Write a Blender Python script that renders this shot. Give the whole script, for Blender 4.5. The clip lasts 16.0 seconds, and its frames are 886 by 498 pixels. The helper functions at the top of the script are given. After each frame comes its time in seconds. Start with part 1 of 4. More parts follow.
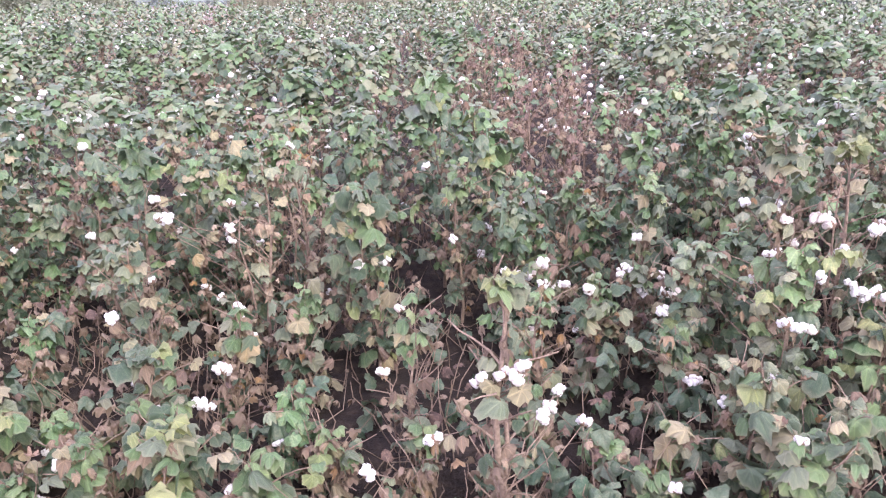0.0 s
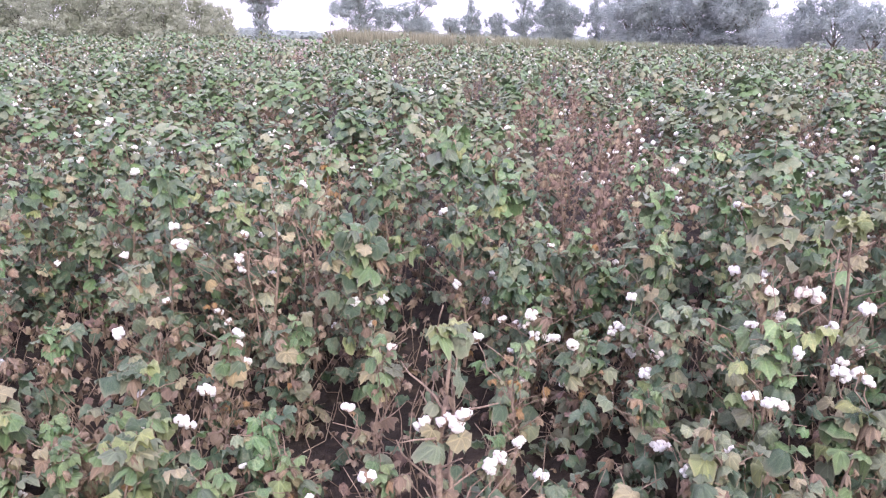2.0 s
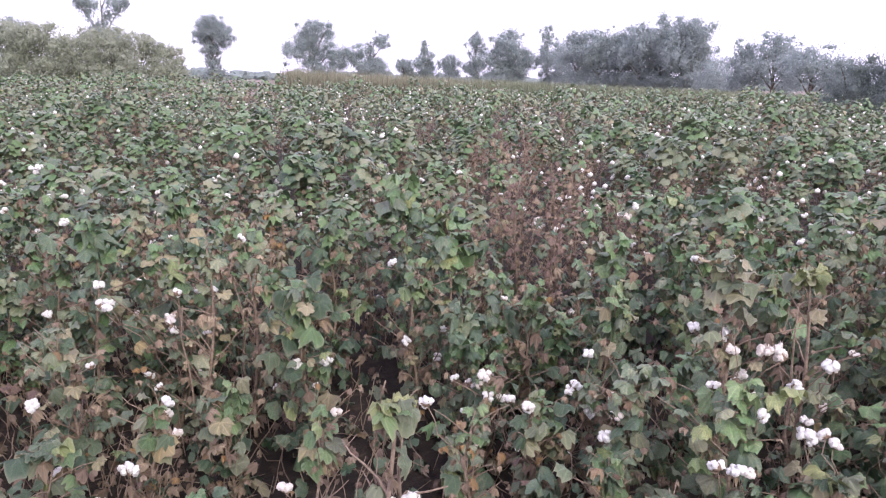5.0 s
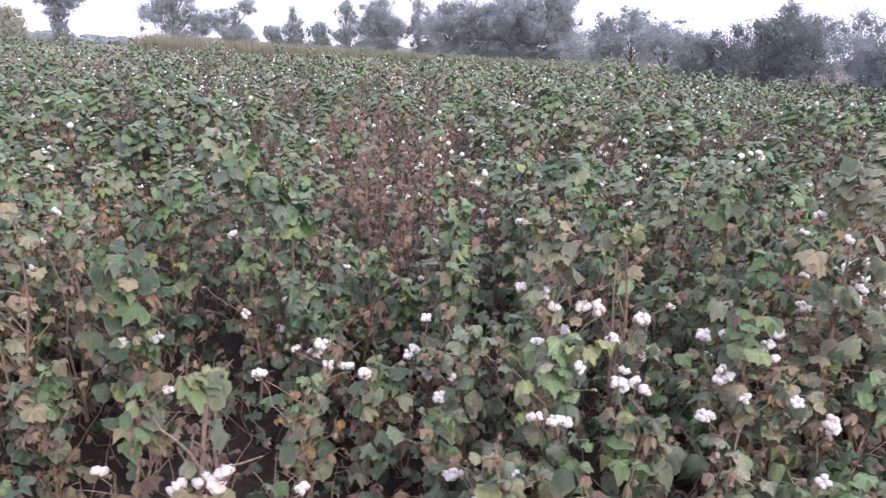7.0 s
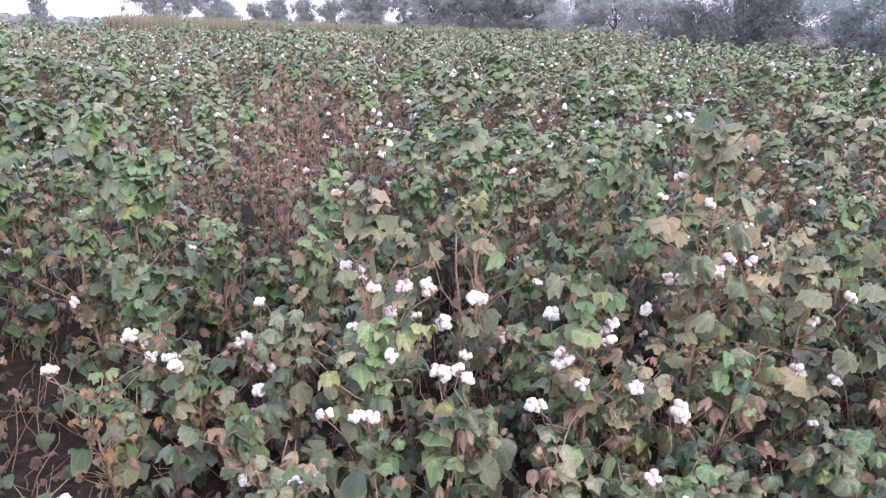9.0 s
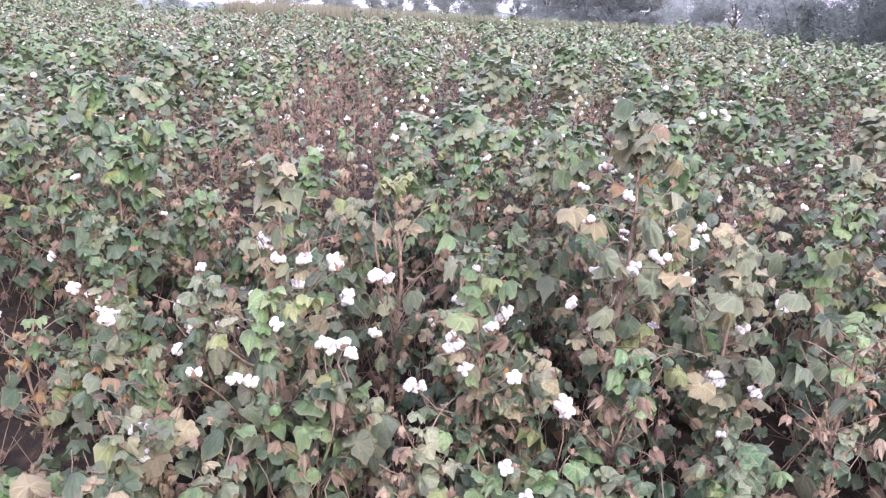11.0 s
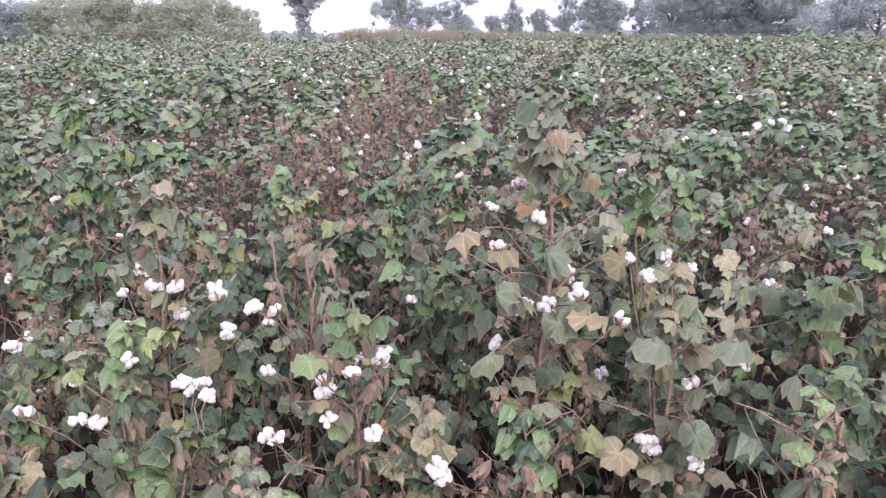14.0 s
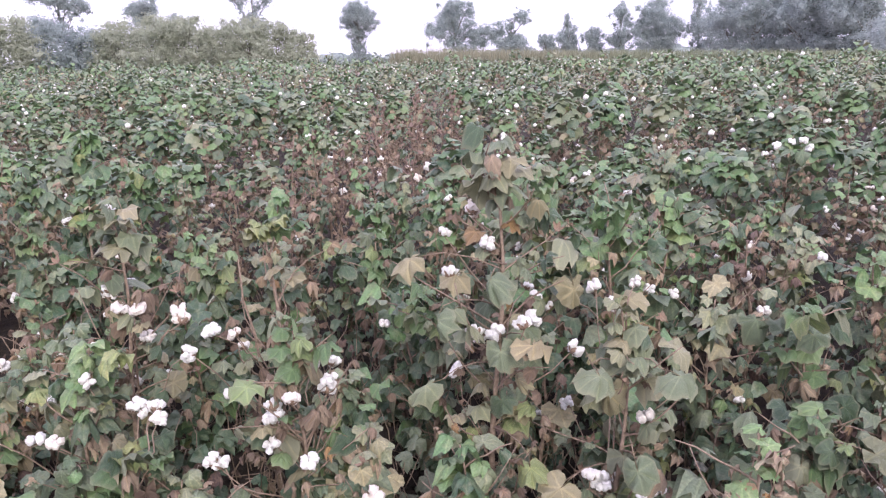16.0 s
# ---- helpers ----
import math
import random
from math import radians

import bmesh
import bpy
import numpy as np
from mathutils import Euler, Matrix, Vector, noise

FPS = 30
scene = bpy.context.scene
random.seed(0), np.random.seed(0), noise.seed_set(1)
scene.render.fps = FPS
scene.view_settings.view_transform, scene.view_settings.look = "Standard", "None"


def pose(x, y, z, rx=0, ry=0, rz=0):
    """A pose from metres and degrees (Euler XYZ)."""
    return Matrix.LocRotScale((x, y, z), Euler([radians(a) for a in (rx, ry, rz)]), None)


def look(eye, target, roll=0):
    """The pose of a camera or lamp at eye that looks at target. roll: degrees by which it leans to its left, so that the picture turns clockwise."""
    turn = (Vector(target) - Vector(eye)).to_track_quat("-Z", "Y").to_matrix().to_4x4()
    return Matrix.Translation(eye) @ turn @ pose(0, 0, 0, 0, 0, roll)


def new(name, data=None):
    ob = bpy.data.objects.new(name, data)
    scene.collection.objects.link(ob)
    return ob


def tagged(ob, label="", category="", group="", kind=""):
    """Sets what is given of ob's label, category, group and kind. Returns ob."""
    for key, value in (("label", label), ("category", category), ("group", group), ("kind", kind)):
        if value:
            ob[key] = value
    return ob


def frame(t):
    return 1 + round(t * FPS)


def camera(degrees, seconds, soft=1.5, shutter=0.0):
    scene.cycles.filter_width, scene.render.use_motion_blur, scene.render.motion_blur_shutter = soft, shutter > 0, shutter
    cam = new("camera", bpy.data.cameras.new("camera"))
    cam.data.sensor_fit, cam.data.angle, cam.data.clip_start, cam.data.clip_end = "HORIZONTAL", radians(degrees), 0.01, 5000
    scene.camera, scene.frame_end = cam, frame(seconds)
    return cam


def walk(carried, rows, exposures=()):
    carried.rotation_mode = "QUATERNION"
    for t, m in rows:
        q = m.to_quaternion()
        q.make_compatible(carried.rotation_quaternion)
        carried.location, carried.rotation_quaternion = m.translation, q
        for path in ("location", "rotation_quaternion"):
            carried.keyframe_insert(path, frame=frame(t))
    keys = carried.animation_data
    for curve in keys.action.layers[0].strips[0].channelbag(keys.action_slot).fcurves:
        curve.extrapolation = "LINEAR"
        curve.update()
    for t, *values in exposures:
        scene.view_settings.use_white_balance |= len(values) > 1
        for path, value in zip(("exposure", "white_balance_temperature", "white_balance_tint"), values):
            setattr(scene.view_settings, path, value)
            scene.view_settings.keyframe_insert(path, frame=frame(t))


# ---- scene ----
cam = camera(62.7, 16.0, soft=1.25, shutter=0.25)
PATH = [
    (0, (0.014, 0.244, 1.578), (0.021, 2.131, 0.917), -1.5),
    (0.5, (0.045, 0.144, 1.601), (0.051, 2.036, 0.953), -1.3),
    (1, (0.117, 0.08, 1.633), (0.084, 1.981, 1.011), -1.0),
    (1.5, (0.275, 0.122, 1.661), (0.124, 2.038, 1.11), -0.5),
    (2, (0.404, 0.17, 1.637), (0.199, 2.08, 1.079), 0.9),
    (2.5, (0.378, 0.246, 1.618), (0.225, 2.15, 1.025), 2.0),
    (3, (0.335, 0.321, 1.625), (0.217, 2.238, 1.07), 0.5),
    (3.5, (0.369, 0.346, 1.648), (0.267, 2.281, 1.15), 1.1),
    (6, (0.424, 0.369, 1.669), (0.369, 2.317, 1.219), 0.7),
    (6.5, (0.429, 0.366, 1.661), (0.535, 2.305, 1.182), 2.1),
    (7, (0.614, 0.364, 1.654), (0.861, 2.279, 1.132), 2.0),
    (7.5, (0.882, 0.363, 1.638), (1.134, 2.288, 1.155), 4.0),
    (8, (1.046, 0.364, 1.638), (1.26, 2.29, 1.143), 2.0),
    (8.5, (1.17, 0.461, 1.59), (1.415, 2.373, 1.054), 3.0),
    (9, (1.337, 0.584, 1.581), (1.593, 2.479, 0.995), 0.6),
    (11.5, (2.218, 0.513, 1.55), (2.101, 2.413, 0.938), 0.9),
    (12, (2.387, 0.534, 1.573), (2.172, 2.446, 1.027), -0.5),
    (12.5, (2.628, 0.6, 1.571), (2.336, 2.52, 1.095), 1.1),
    (13, (2.712, 0.709, 1.513), (2.401, 2.611, 0.977), -0.5),
    (13.5, (2.748, 0.864, 1.486), (2.516, 2.778, 0.954), 0.4),
    (14, (2.815, 0.963, 1.474), (2.453, 2.849, 0.915), -0.5),
    (14.5, (3.031, 1.051, 1.473), (2.526, 2.915, 0.956), 0.4),
    (15, (3.152, 1.083, 1.472), (2.58, 2.93, 0.96), -0.8),
    (15.5, (3.139, 1.087, 1.48), (2.613, 2.946, 0.962), -0.8),
    (16, (3.122, 1.065, 1.483), (2.611, 2.931, 0.975), -1.4),
]
walk(cam, [(t, look(eye, target, roll)) for t, eye, target, roll in PATH],
     exposures=[(0, 1.0, 6410, 15), (1, 1.0, 6410, 15), (2.0, 0.76, 6435, 14), (2.5, 0.76, 6435, 14), (3.0, 0.8, 6428, 14), (3.5, 0.56, 6471, 12), (6, 0.27, 6500, 10), (6.5, 0.26, 6500, 10), (7.5, 0.3, 6500, 10), (9, 0.54, 6475, 11), (11.5, 0.94, 6410, 15), (12, 0.78, 6432, 14), (12.5, 0.46, 6482, 11), (13, 0.34, 6500, 10), (14, 0.48, 6486, 11), (14.5, 0.54, 6475, 11), (15, 0.48, 6486, 11), (16, 0.42, 6496, 10)])

# ---- light ----
GROUND = -0.20
world = bpy.data.worlds.new("overcast_sky")
scene.world = world
world.use_nodes = True
wn, wl = world.node_tree.nodes, world.node_tree.links
sky = wn.new("ShaderNodeTexSky")
sky.sky_type, sky.sun_disc = "NISHITA", False
sky.sun_elevation, sky.sun_rotation = radians(32), radians(150)
sky.dust_density, sky.air_density, sky.altitude = 4.0, 1.2, 200
cloud = wn.new("ShaderNodeMix")
cloud.data_type = "RGBA"
cloud.inputs[0].default_value = 0.72
cloud.inputs[7].default_value = (17.2, 15.65, 21.4, 1)
wl.new(sky.outputs[0], cloud.inputs[6])
wl.new(cloud.outputs[2], wn["Background"].inputs[0])
wn["Background"].inputs[1].default_value = 0.113

sun_data = bpy.data.lights.new("sun", "SUN")
sun_data.energy, sun_data.angle, sun_data.color = 1.5, radians(11), (1.0, 0.95, 0.88)
sun = new("sun", sun_data)
sun.rotation_euler = (radians(58), 0, radians(30))


# ---- materials ----
def nodes_of(name):
    mat = bpy.data.materials.new(name)
    mat.use_nodes = True
    nt = mat.node_tree
    return mat, nt.nodes, nt.links, nt.nodes["Principled BSDF"]


def ramp(nodes, stops):
    r = nodes.new("ShaderNodeValToRGB")
    el = r.color_ramp.elements
    while len(el) < len(stops):
        el.new(0.5)
    for e, (p, c) in zip(el, stops):
        e.position, e.color = p, (*c, 1)
    return r


def tex_noise(nodes, links, scale, detail=3.0, coord="Object", rough=0.55):
    tc = nodes.new("ShaderNodeTexCoord")
    n = nodes.new("ShaderNodeTexNoise")
    n.inputs["Scale"].default_value, n.inputs["Detail"].default_value = scale, detail
    n.inputs["Roughness"].default_value = rough
    links.new(tc.outputs[coord], n.inputs["Vector"])
    return n


def mixed(nodes, links, fac, a, b, mode="MIX"):
    m = nodes.new("ShaderNodeMix")
    m.data_type, m.blend_type = "RGBA", mode
    for k, v in ((0, fac), (6, a), (7, b)):
        if isinstance(v, bpy.types.NodeSocket):
            links.new(v, m.inputs[k])
        else:
            m.inputs[k].default_value = v if k == 0 else (*v, 1)
    return m.outputs[2]


def relief(nodes, links, bsdf, height, strength, dist):
    b = nodes.new("ShaderNodeBump")
    b.inputs["Strength"].default_value, b.inputs["Distance"].default_value = strength, dist
    links.new(height, b.inputs["Height"])
    links.new(b.outputs[0], bsdf.inputs["Normal"])


def leaf_material(name, stops, spots, island=False, spot_scale=38.0, glow=0.13, rough=0.42, gloss=0.5, margin=0.48):
    """Leaf tissue: each leaf takes its own tone from the ramp, with blotches and dust."""
    mat, nodes, links, bsdf = nodes_of(name)
    if island:
        rnd = nodes.new("ShaderNodeNewGeometry").outputs["Random Per Island"]
    else:
        rnd = nodes.new("ShaderNodeObjectInfo").outputs["Random"]
    tone = ramp(nodes, stops)
    if island:
        # plants differ more than the leaves of one plant
        geo = nodes.new("ShaderNodeNewGeometry")
        patch = nodes.new("ShaderNodeTexNoise")
        patch.inputs["Scale"].default_value, patch.inputs["Detail"].default_value = 1.7, 1.0
        links.new(geo.outputs["Position"], patch.inputs["Vector"])
        wide = nodes.new("ShaderNodeMapRange")
        wide.inputs[1].default_value, wide.inputs[2].default_value = 0.28, 0.72
        links.new(patch.outputs[0], wide.inputs[0])
        both = nodes.new("ShaderNodeMix")
        both.inputs[0].default_value = 0.42
        links.new(wide.outputs[0], both.inputs[2])
        links.new(rnd, both.inputs[3])
        rnd = both.outputs[0]
    links.new(rnd, tone.inputs[0])
    n = tex_noise(nodes, links, spot_scale, 4)
    fac = nodes.new("ShaderNodeMapRange")
    fac.inputs[1].default_value, fac.inputs[2].default_value = 0.46, 0.74
    fac.inputs[4].default_value = 0.75
    links.new(n.outputs[0], fac.inputs[0])
    col = mixed(nodes, links, fac.outputs[0], tone.outputs[0], spots)
    vein = nodes.new("ShaderNodeAttribute")
    vein.attribute_name = "vein"
    line = nodes.new("ShaderNodeMapRange")
    line.inputs[1].default_value, line.inputs[2].default_value, line.inputs[4].default_value = 0.55, 1.0, 0.6
    links.new(vein.outputs["Fac"], line.inputs[0])
    lighter = mixed(nodes, links, 1.0, col, (1.7, 1.6, 1.5), "MULTIPLY")
    col = mixed(nodes, links, line.outputs[0], col, lighter)
    # dry, paler margin, lightened further to paint the highlights on leaf folds
    rim = nodes.new("ShaderNodeAttribute")
    rim.attribute_name = "rim"
    dry_glint = nodes.new("ShaderNodeMapRange")
    dry_glint.inputs[1].default_value, dry_glint.inputs[2].default_value, dry_glint.inputs[4].default_value = 0.62, 1.0, margin
    links.new(rim.outputs["Fac"], dry_glint.inputs[0])
    col = mixed(nodes, links, dry_glint.outputs[0], col, mixed(nodes, links, 0.5, spots, (0.36, 0.33, 0.22)))
    n2 = tex_noise(nodes, links, spot_scale * 4, 2)
    fine = ramp(nodes, [(0.3, (0.78, 0.78, 0.78)), (0.7, (1.15, 1.15, 1.15))])
    links.new(n2.outputs[0], fine.inputs[0])
    col = mixed(nodes, links, 1.0, col, fine.outputs[0], "MULTIPLY")
    links.new(col, bsdf.inputs["Base Color"])
    bsdf.inputs["Roughness"].default_value = rough
    bsdf.inputs["Specular IOR Level"].default_value = gloss
    relief(nodes, links, bsdf, n2.outputs[0], 0.5, 0.006)
    tl = nodes.new("ShaderNodeBsdfTranslucent")
    links.new(col, tl.inputs[0])
    sh = nodes.new("ShaderNodeMixShader")
    sh.inputs[0].default_value = glow
    links.new(bsdf.outputs[0], sh.inputs[1])
    links.new(tl.outputs[0], sh.inputs[2])
    links.new(sh.outputs[0], nodes["Material Output"].inputs[0])
    return mat


GREEN = [(0.0, (0.033, 0.074, 0.040)), (0.3, (0.060, 0.108, 0.061)), (0.6, (0.102, 0.149, 0.088)),
         (0.80, (0.152, 0.184, 0.120)), (0.94, (0.200, 0.198, 0.126)), (1.0, (0.228, 0.180, 0.105))]
YOUNG = [(0.0, (0.160, 0.225, 0.090)), (0.6, (0.225, 0.275, 0.115)), (1.0, (0.300, 0.330, 0.140))]
FRESH = [(0.0, (0.082, 0.158, 0.070)), (0.5, (0.128, 0.222, 0.096)), (0.85, (0.188, 0.280, 0.122)), (1.0, (0.250, 0.310, 0.135))]
PALE = [(0.0, (0.135, 0.185, 0.112)), (0.5, (0.195, 0.235, 0.142)), (0.8, (0.255, 0.268, 0.162)), (1.0, (0.335, 0.290, 0.178))]
DRY = [(0.0, (0.125, 0.092, 0.070)), (0.4, (0.220, 0.168, 0.120)), (0.80, (0.350, 0.285, 0.200)), (0.94, (0.280, 0.195, 0.110)), (1.0, (0.360, 0.220, 0.085))]
STRAW = [(0.0, (0.235, 0.218, 0.125)), (0.5, (0.305, 0.280, 0.168)), (0.88, (0.385, 0.350, 0.228)), (1.0, (0.370, 0.275, 0.130))]
RED = [(0.0, (0.086, 0.059, 0.050)), (0.5, (0.138, 0.095, 0.079)), (1.0, (0.200, 0.148, 0.120))]
LEAF = {
    "green": leaf_material("green_leaf", GREEN, (0.175, 0.188, 0.115)),
    "fresh": leaf_material("fresh_leaf", FRESH, (0.23, 0.25, 0.14)),
    "young": leaf_material("young_leaf", YOUNG, (0.36, 0.34, 0.16)),
    "pale": leaf_material("pale_leaf", PALE, (0.28, 0.28, 0.18)),
    "dry": leaf_material("dry_leaf", DRY, (0.18, 0.10, 0.07), glow=0.12, rough=0.85),
    "straw": leaf_material("straw_leaf", STRAW, (0.23, 0.20, 0.11), glow=0.15, rough=0.7),
    "red": leaf_material("withered_leaf", RED, (0.30, 0.20, 0.15), glow=0.12, rough=0.85),
}
FOLIAGE = {
    "green": leaf_material("green_foliage", GREEN, (0.175, 0.188, 0.115), island=True),
    "fresh": leaf_material("fresh_foliage", FRESH, (0.23, 0.25, 0.14), island=True),
    "young": leaf_material("young_foliage", YOUNG, (0.36, 0.34, 0.16), island=True),
    "pale": leaf_material("pale_foliage", PALE, (0.28, 0.28, 0.18), island=True),
    "dry": leaf_material("dry_foliage", DRY, (0.18, 0.10, 0.07), island=True, glow=0.12, rough=0.85),
    "straw": leaf_material("straw_foliage", STRAW, (0.23, 0.20, 0.11), island=True, glow=0.15, rough=0.7),
    "red": leaf_material("withered_foliage", RED, (0.30, 0.20, 0.15), island=True, glow=0.12, rough=0.85),
}


def bark_material(name, a, b, scale):
    mat, nodes, links, bsdf = nodes_of(name)
    n = tex_noise(nodes, links, scale, 5)
    r = ramp(nodes, [(0.3, a), (0.7, b)])
    links.new(n.outputs[0], r.inputs[0])
    links.new(r.outputs[0], bsdf.inputs["Base Color"])
    bsdf.inputs["Roughness"].default_value = 0.85
    relief(nodes, links, bsdf, n.outputs[0], 0.5, 0.01)
    return mat


STEM = bark_material("cotton_stem", (0.145, 0.104, 0.076), (0.325, 0.246, 0.182), 60)
TWIG = bark_material("cotton_twig", (0.160, 0.115, 0.085), (0.340, 0.255, 0.190), 80)
PETIOLE = bark_material("petiole", (0.17, 0.130, 0.080), (0.28, 0.220, 0.130), 90)
BURR = bark_material("burr", (0.170, 0.110, 0.075), (0.370, 0.260, 0.185), 70)
GREEN_BOLL = bark_material("green_boll", (0.22, 0.210, 0.110), (0.36, 0.300, 0.180), 50)
BARK = bark_material("tree_bark", (0.08, 0.065, 0.050), (0.20, 0.170, 0.140), 3)


def lint_material():
    mat, nodes, links, bsdf = nodes_of("cotton_lint")
    n = tex_noise(nodes, links, 55, 6)
    n2 = tex_noise(nodes, links, 320, 4)
    r = ramp(nodes, [(0.25, (0.62, 0.59, 0.56)), (0.50, (0.80, 0.80, 0.76)), (0.8, (0.87, 0.87, 0.83))])
    links.new(n.outputs[0], r.inputs[0])
    info = nodes.new("ShaderNodeObjectInfo")
    warm = ramp(nodes, [(0.0, (1.0, 0.90, 0.84)), (0.25, (1.0, 0.97, 0.95)), (1.0, (1.0, 1.0, 1.0))])
    links.new(info.outputs["Random"], warm.inputs[0])
    col = mixed(nodes, links, 1.0, r.outputs[0], warm.outputs[0], "MULTIPLY")
    links.new(col, bsdf.inputs["Base Color"])
    bsdf.inputs["Roughness"].default_value = 1.0
    bsdf.inputs["Specular IOR Level"].default_value = 0.05
    bsdf.inputs["Sheen Weight"].default_value = 0.3
    relief(nodes, links, bsdf, n2.outputs[0], 0.6, 0.006)
    return mat


LINT = lint_material()


def soil_material():
    mat, nodes, links, bsdf = nodes_of("field_soil")
    big = tex_noise(nodes, links, 0.9, 4)
    clod = tex_noise(nodes, links, 14, 6)
    fine = tex_noise(nodes, links, 90, 4)
    # brown soil taken almost to black: shade between the plants is in the colour
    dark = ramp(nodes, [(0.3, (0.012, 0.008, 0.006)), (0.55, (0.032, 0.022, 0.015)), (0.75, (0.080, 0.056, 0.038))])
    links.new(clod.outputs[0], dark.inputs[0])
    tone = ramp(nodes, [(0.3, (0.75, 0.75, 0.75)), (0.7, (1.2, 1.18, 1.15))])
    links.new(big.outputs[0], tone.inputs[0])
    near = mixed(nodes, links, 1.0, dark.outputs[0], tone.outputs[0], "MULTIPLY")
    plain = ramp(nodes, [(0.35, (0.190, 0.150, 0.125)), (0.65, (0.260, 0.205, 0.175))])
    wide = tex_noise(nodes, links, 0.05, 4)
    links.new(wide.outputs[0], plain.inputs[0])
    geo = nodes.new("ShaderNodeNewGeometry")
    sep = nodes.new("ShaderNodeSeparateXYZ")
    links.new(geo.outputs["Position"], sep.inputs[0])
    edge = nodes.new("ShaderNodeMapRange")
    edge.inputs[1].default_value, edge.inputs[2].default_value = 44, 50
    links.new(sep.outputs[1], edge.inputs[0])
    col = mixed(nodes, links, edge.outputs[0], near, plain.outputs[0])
    links.new(col, bsdf.inputs["Base Color"])
    bsdf.inputs["Roughness"].default_value = 0.95
    add = nodes.new("ShaderNodeMath")
    add.operation = "ADD"
    links.new(clod.outputs[0], add.inputs[0])
    links.new(fine.outputs[0], add.inputs[1])
    relief(nodes, links, bsdf, add.outputs[0], 0.8, 0.03)
    return mat


SOIL = soil_material()

# ---- mesh helpers ----


def mesh_of(name, verts, faces, mats, slots=None, smooth=True, veins=None, rims=None):
    me = bpy.data.meshes.new(name)
    me.from_pydata([tuple(v) for v in verts], [], faces)
    for m in mats:
        me.materials.append(m)
    if slots is not None:
        me.polygons.foreach_set("material_index", slots)
    if smooth:
        me.polygons.foreach_set("use_smooth", [True] * len(me.polygons))
    if veins is not None:
        me.attributes.new("vein", "FLOAT", "POINT").data.foreach_set("value", veins)
    if rims is not None:
        me.attributes.new("rim", "FLOAT", "POINT").data.foreach_set("value", rims)
    me.update()
    return me


def child(name, me, parent, loc=(0, 0, 0), rot=None, scale=1.0, label=""):
    ob = new(name, me)
    ob.parent = parent
    ob.location = loc
    if rot is not None:
        ob.rotation_euler = rot
    ob.scale = (scale, scale, scale)
    return tagged(ob, label)


def tube(points, radii, sides=5):
    """Verts and faces of a tapered tube along points."""
    verts, faces = [], []
    pts = [Vector(p) for p in points]
    for i, p in enumerate(pts):
        d = (pts[min(i + 1, len(pts) - 1)] - pts[max(i - 1, 0)]).normalized()
        a = d.cross(Vector((0.31, 0.17, 0.93)) if abs(d.z) < 0.9 else Vector((1, 0.1, 0))).normalized()
        b = d.cross(a)
        for k in range(sides):
            t = 2 * math.pi * k / sides
            verts.append(p + (a * math.cos(t) + b * math.sin(t)) * radii[i])
    for i in range(len(pts) - 1):
        for k in range(sides):
            k2 = (k + 1) % sides
            faces.append((i * sides + k, i * sides + k2, (i + 1) * sides + k2, (i + 1) * sides + k))
    faces.append(tuple(range((len(pts) - 1) * sides, len(pts) * sides)))
    return verts, faces


# half outline of a cotton leaf: degrees from the tip's vein, reach
LOBES = [(0, 1.00), (13, 0.92), (27, 0.80), (42, 0.87), (58, 0.94), (74, 0.87), (90, 0.78), (110, 0.85), (132, 0.80), (155, 0.70), (172, 0.40)]


def leaf_shape(r, droop, fold, curl, petiole, coarse=False, width=1.0, crumple=0.08, cut=None):
    """A lobed leaf on its stalk, which starts at the origin and runs along +y; the blade is 1 from stalk to tip."""
    half = LOBES[::2] if coarse else LOBES
    ring = [(-a, q) for a, q in reversed(half[1:])] + list(half)
    base = Vector((0, petiole, petiole * 0.35))
    verts, faces = [base], []
    side = r.uniform(-0.45, 0.45)

    def at(a, q):
        t = radians(a)
        x, y = math.sin(t) * q * width, math.cos(t) * q
        ridge = abs(math.sin(radians(a * 3.2)))
        z = -droop * q * q + fold * q * (ridge - 0.4) + curl * x * x + side * x
        return base + Vector((x, y, z))

    # some leaves are cut deeply, some are nearly round
    cut = r.uniform(0.05, 1.05) if cut is None else cut
    jit = [(a + r.uniform(-4, 4), (0.85 + (q - 0.85) * (cut if abs(a) < 120 else 1.0)) * r.uniform(0.90, 1.07)) for a, q in ring]
    n = len(jit)
    veins = [1.0]
    if coarse:
        verts += [at(a, q) for a, q in jit]
        faces = [(0, 1 + i + 1, 1 + i) for i in range(n - 1)]
        veins += [0.0] * n
    else:
        verts += [at(a, q * 0.52) + Vector((0, 0, r.uniform(-1, 1) * crumple * 0.6)) for a, q in jit]
        verts += [at(a, q) + Vector((0, 0, r.uniform(-1, 1) * crumple)) for a, q in jit]
        main = [1.0 if abs(a) in (0, 58, 110) else 0.0 for a, q in ring]
        veins += main + [0.9 * m for m in main]
        for i in range(n - 1):
            faces += [(0, 2 + i, 1 + i), (1 + i, 2 + i, 2 + n + i), (1 + i, 2 + n + i, 1 + n + i)]
    slots = [0] * len(faces)
    if petiole > 0 and not coarse:
        pv, pf = tube([(0, 0, 0), (0, petiole * 0.5, petiole * 0.25), base], [0.022, 0.018, 0.016], 3)
        off = len(verts)
        verts += pv
        veins += [0.0] * len(pv)
        faces += [tuple(k + off for k in f) for f in pf]
        slots += [1] * len(pf)
    return verts, faces, slots, veins


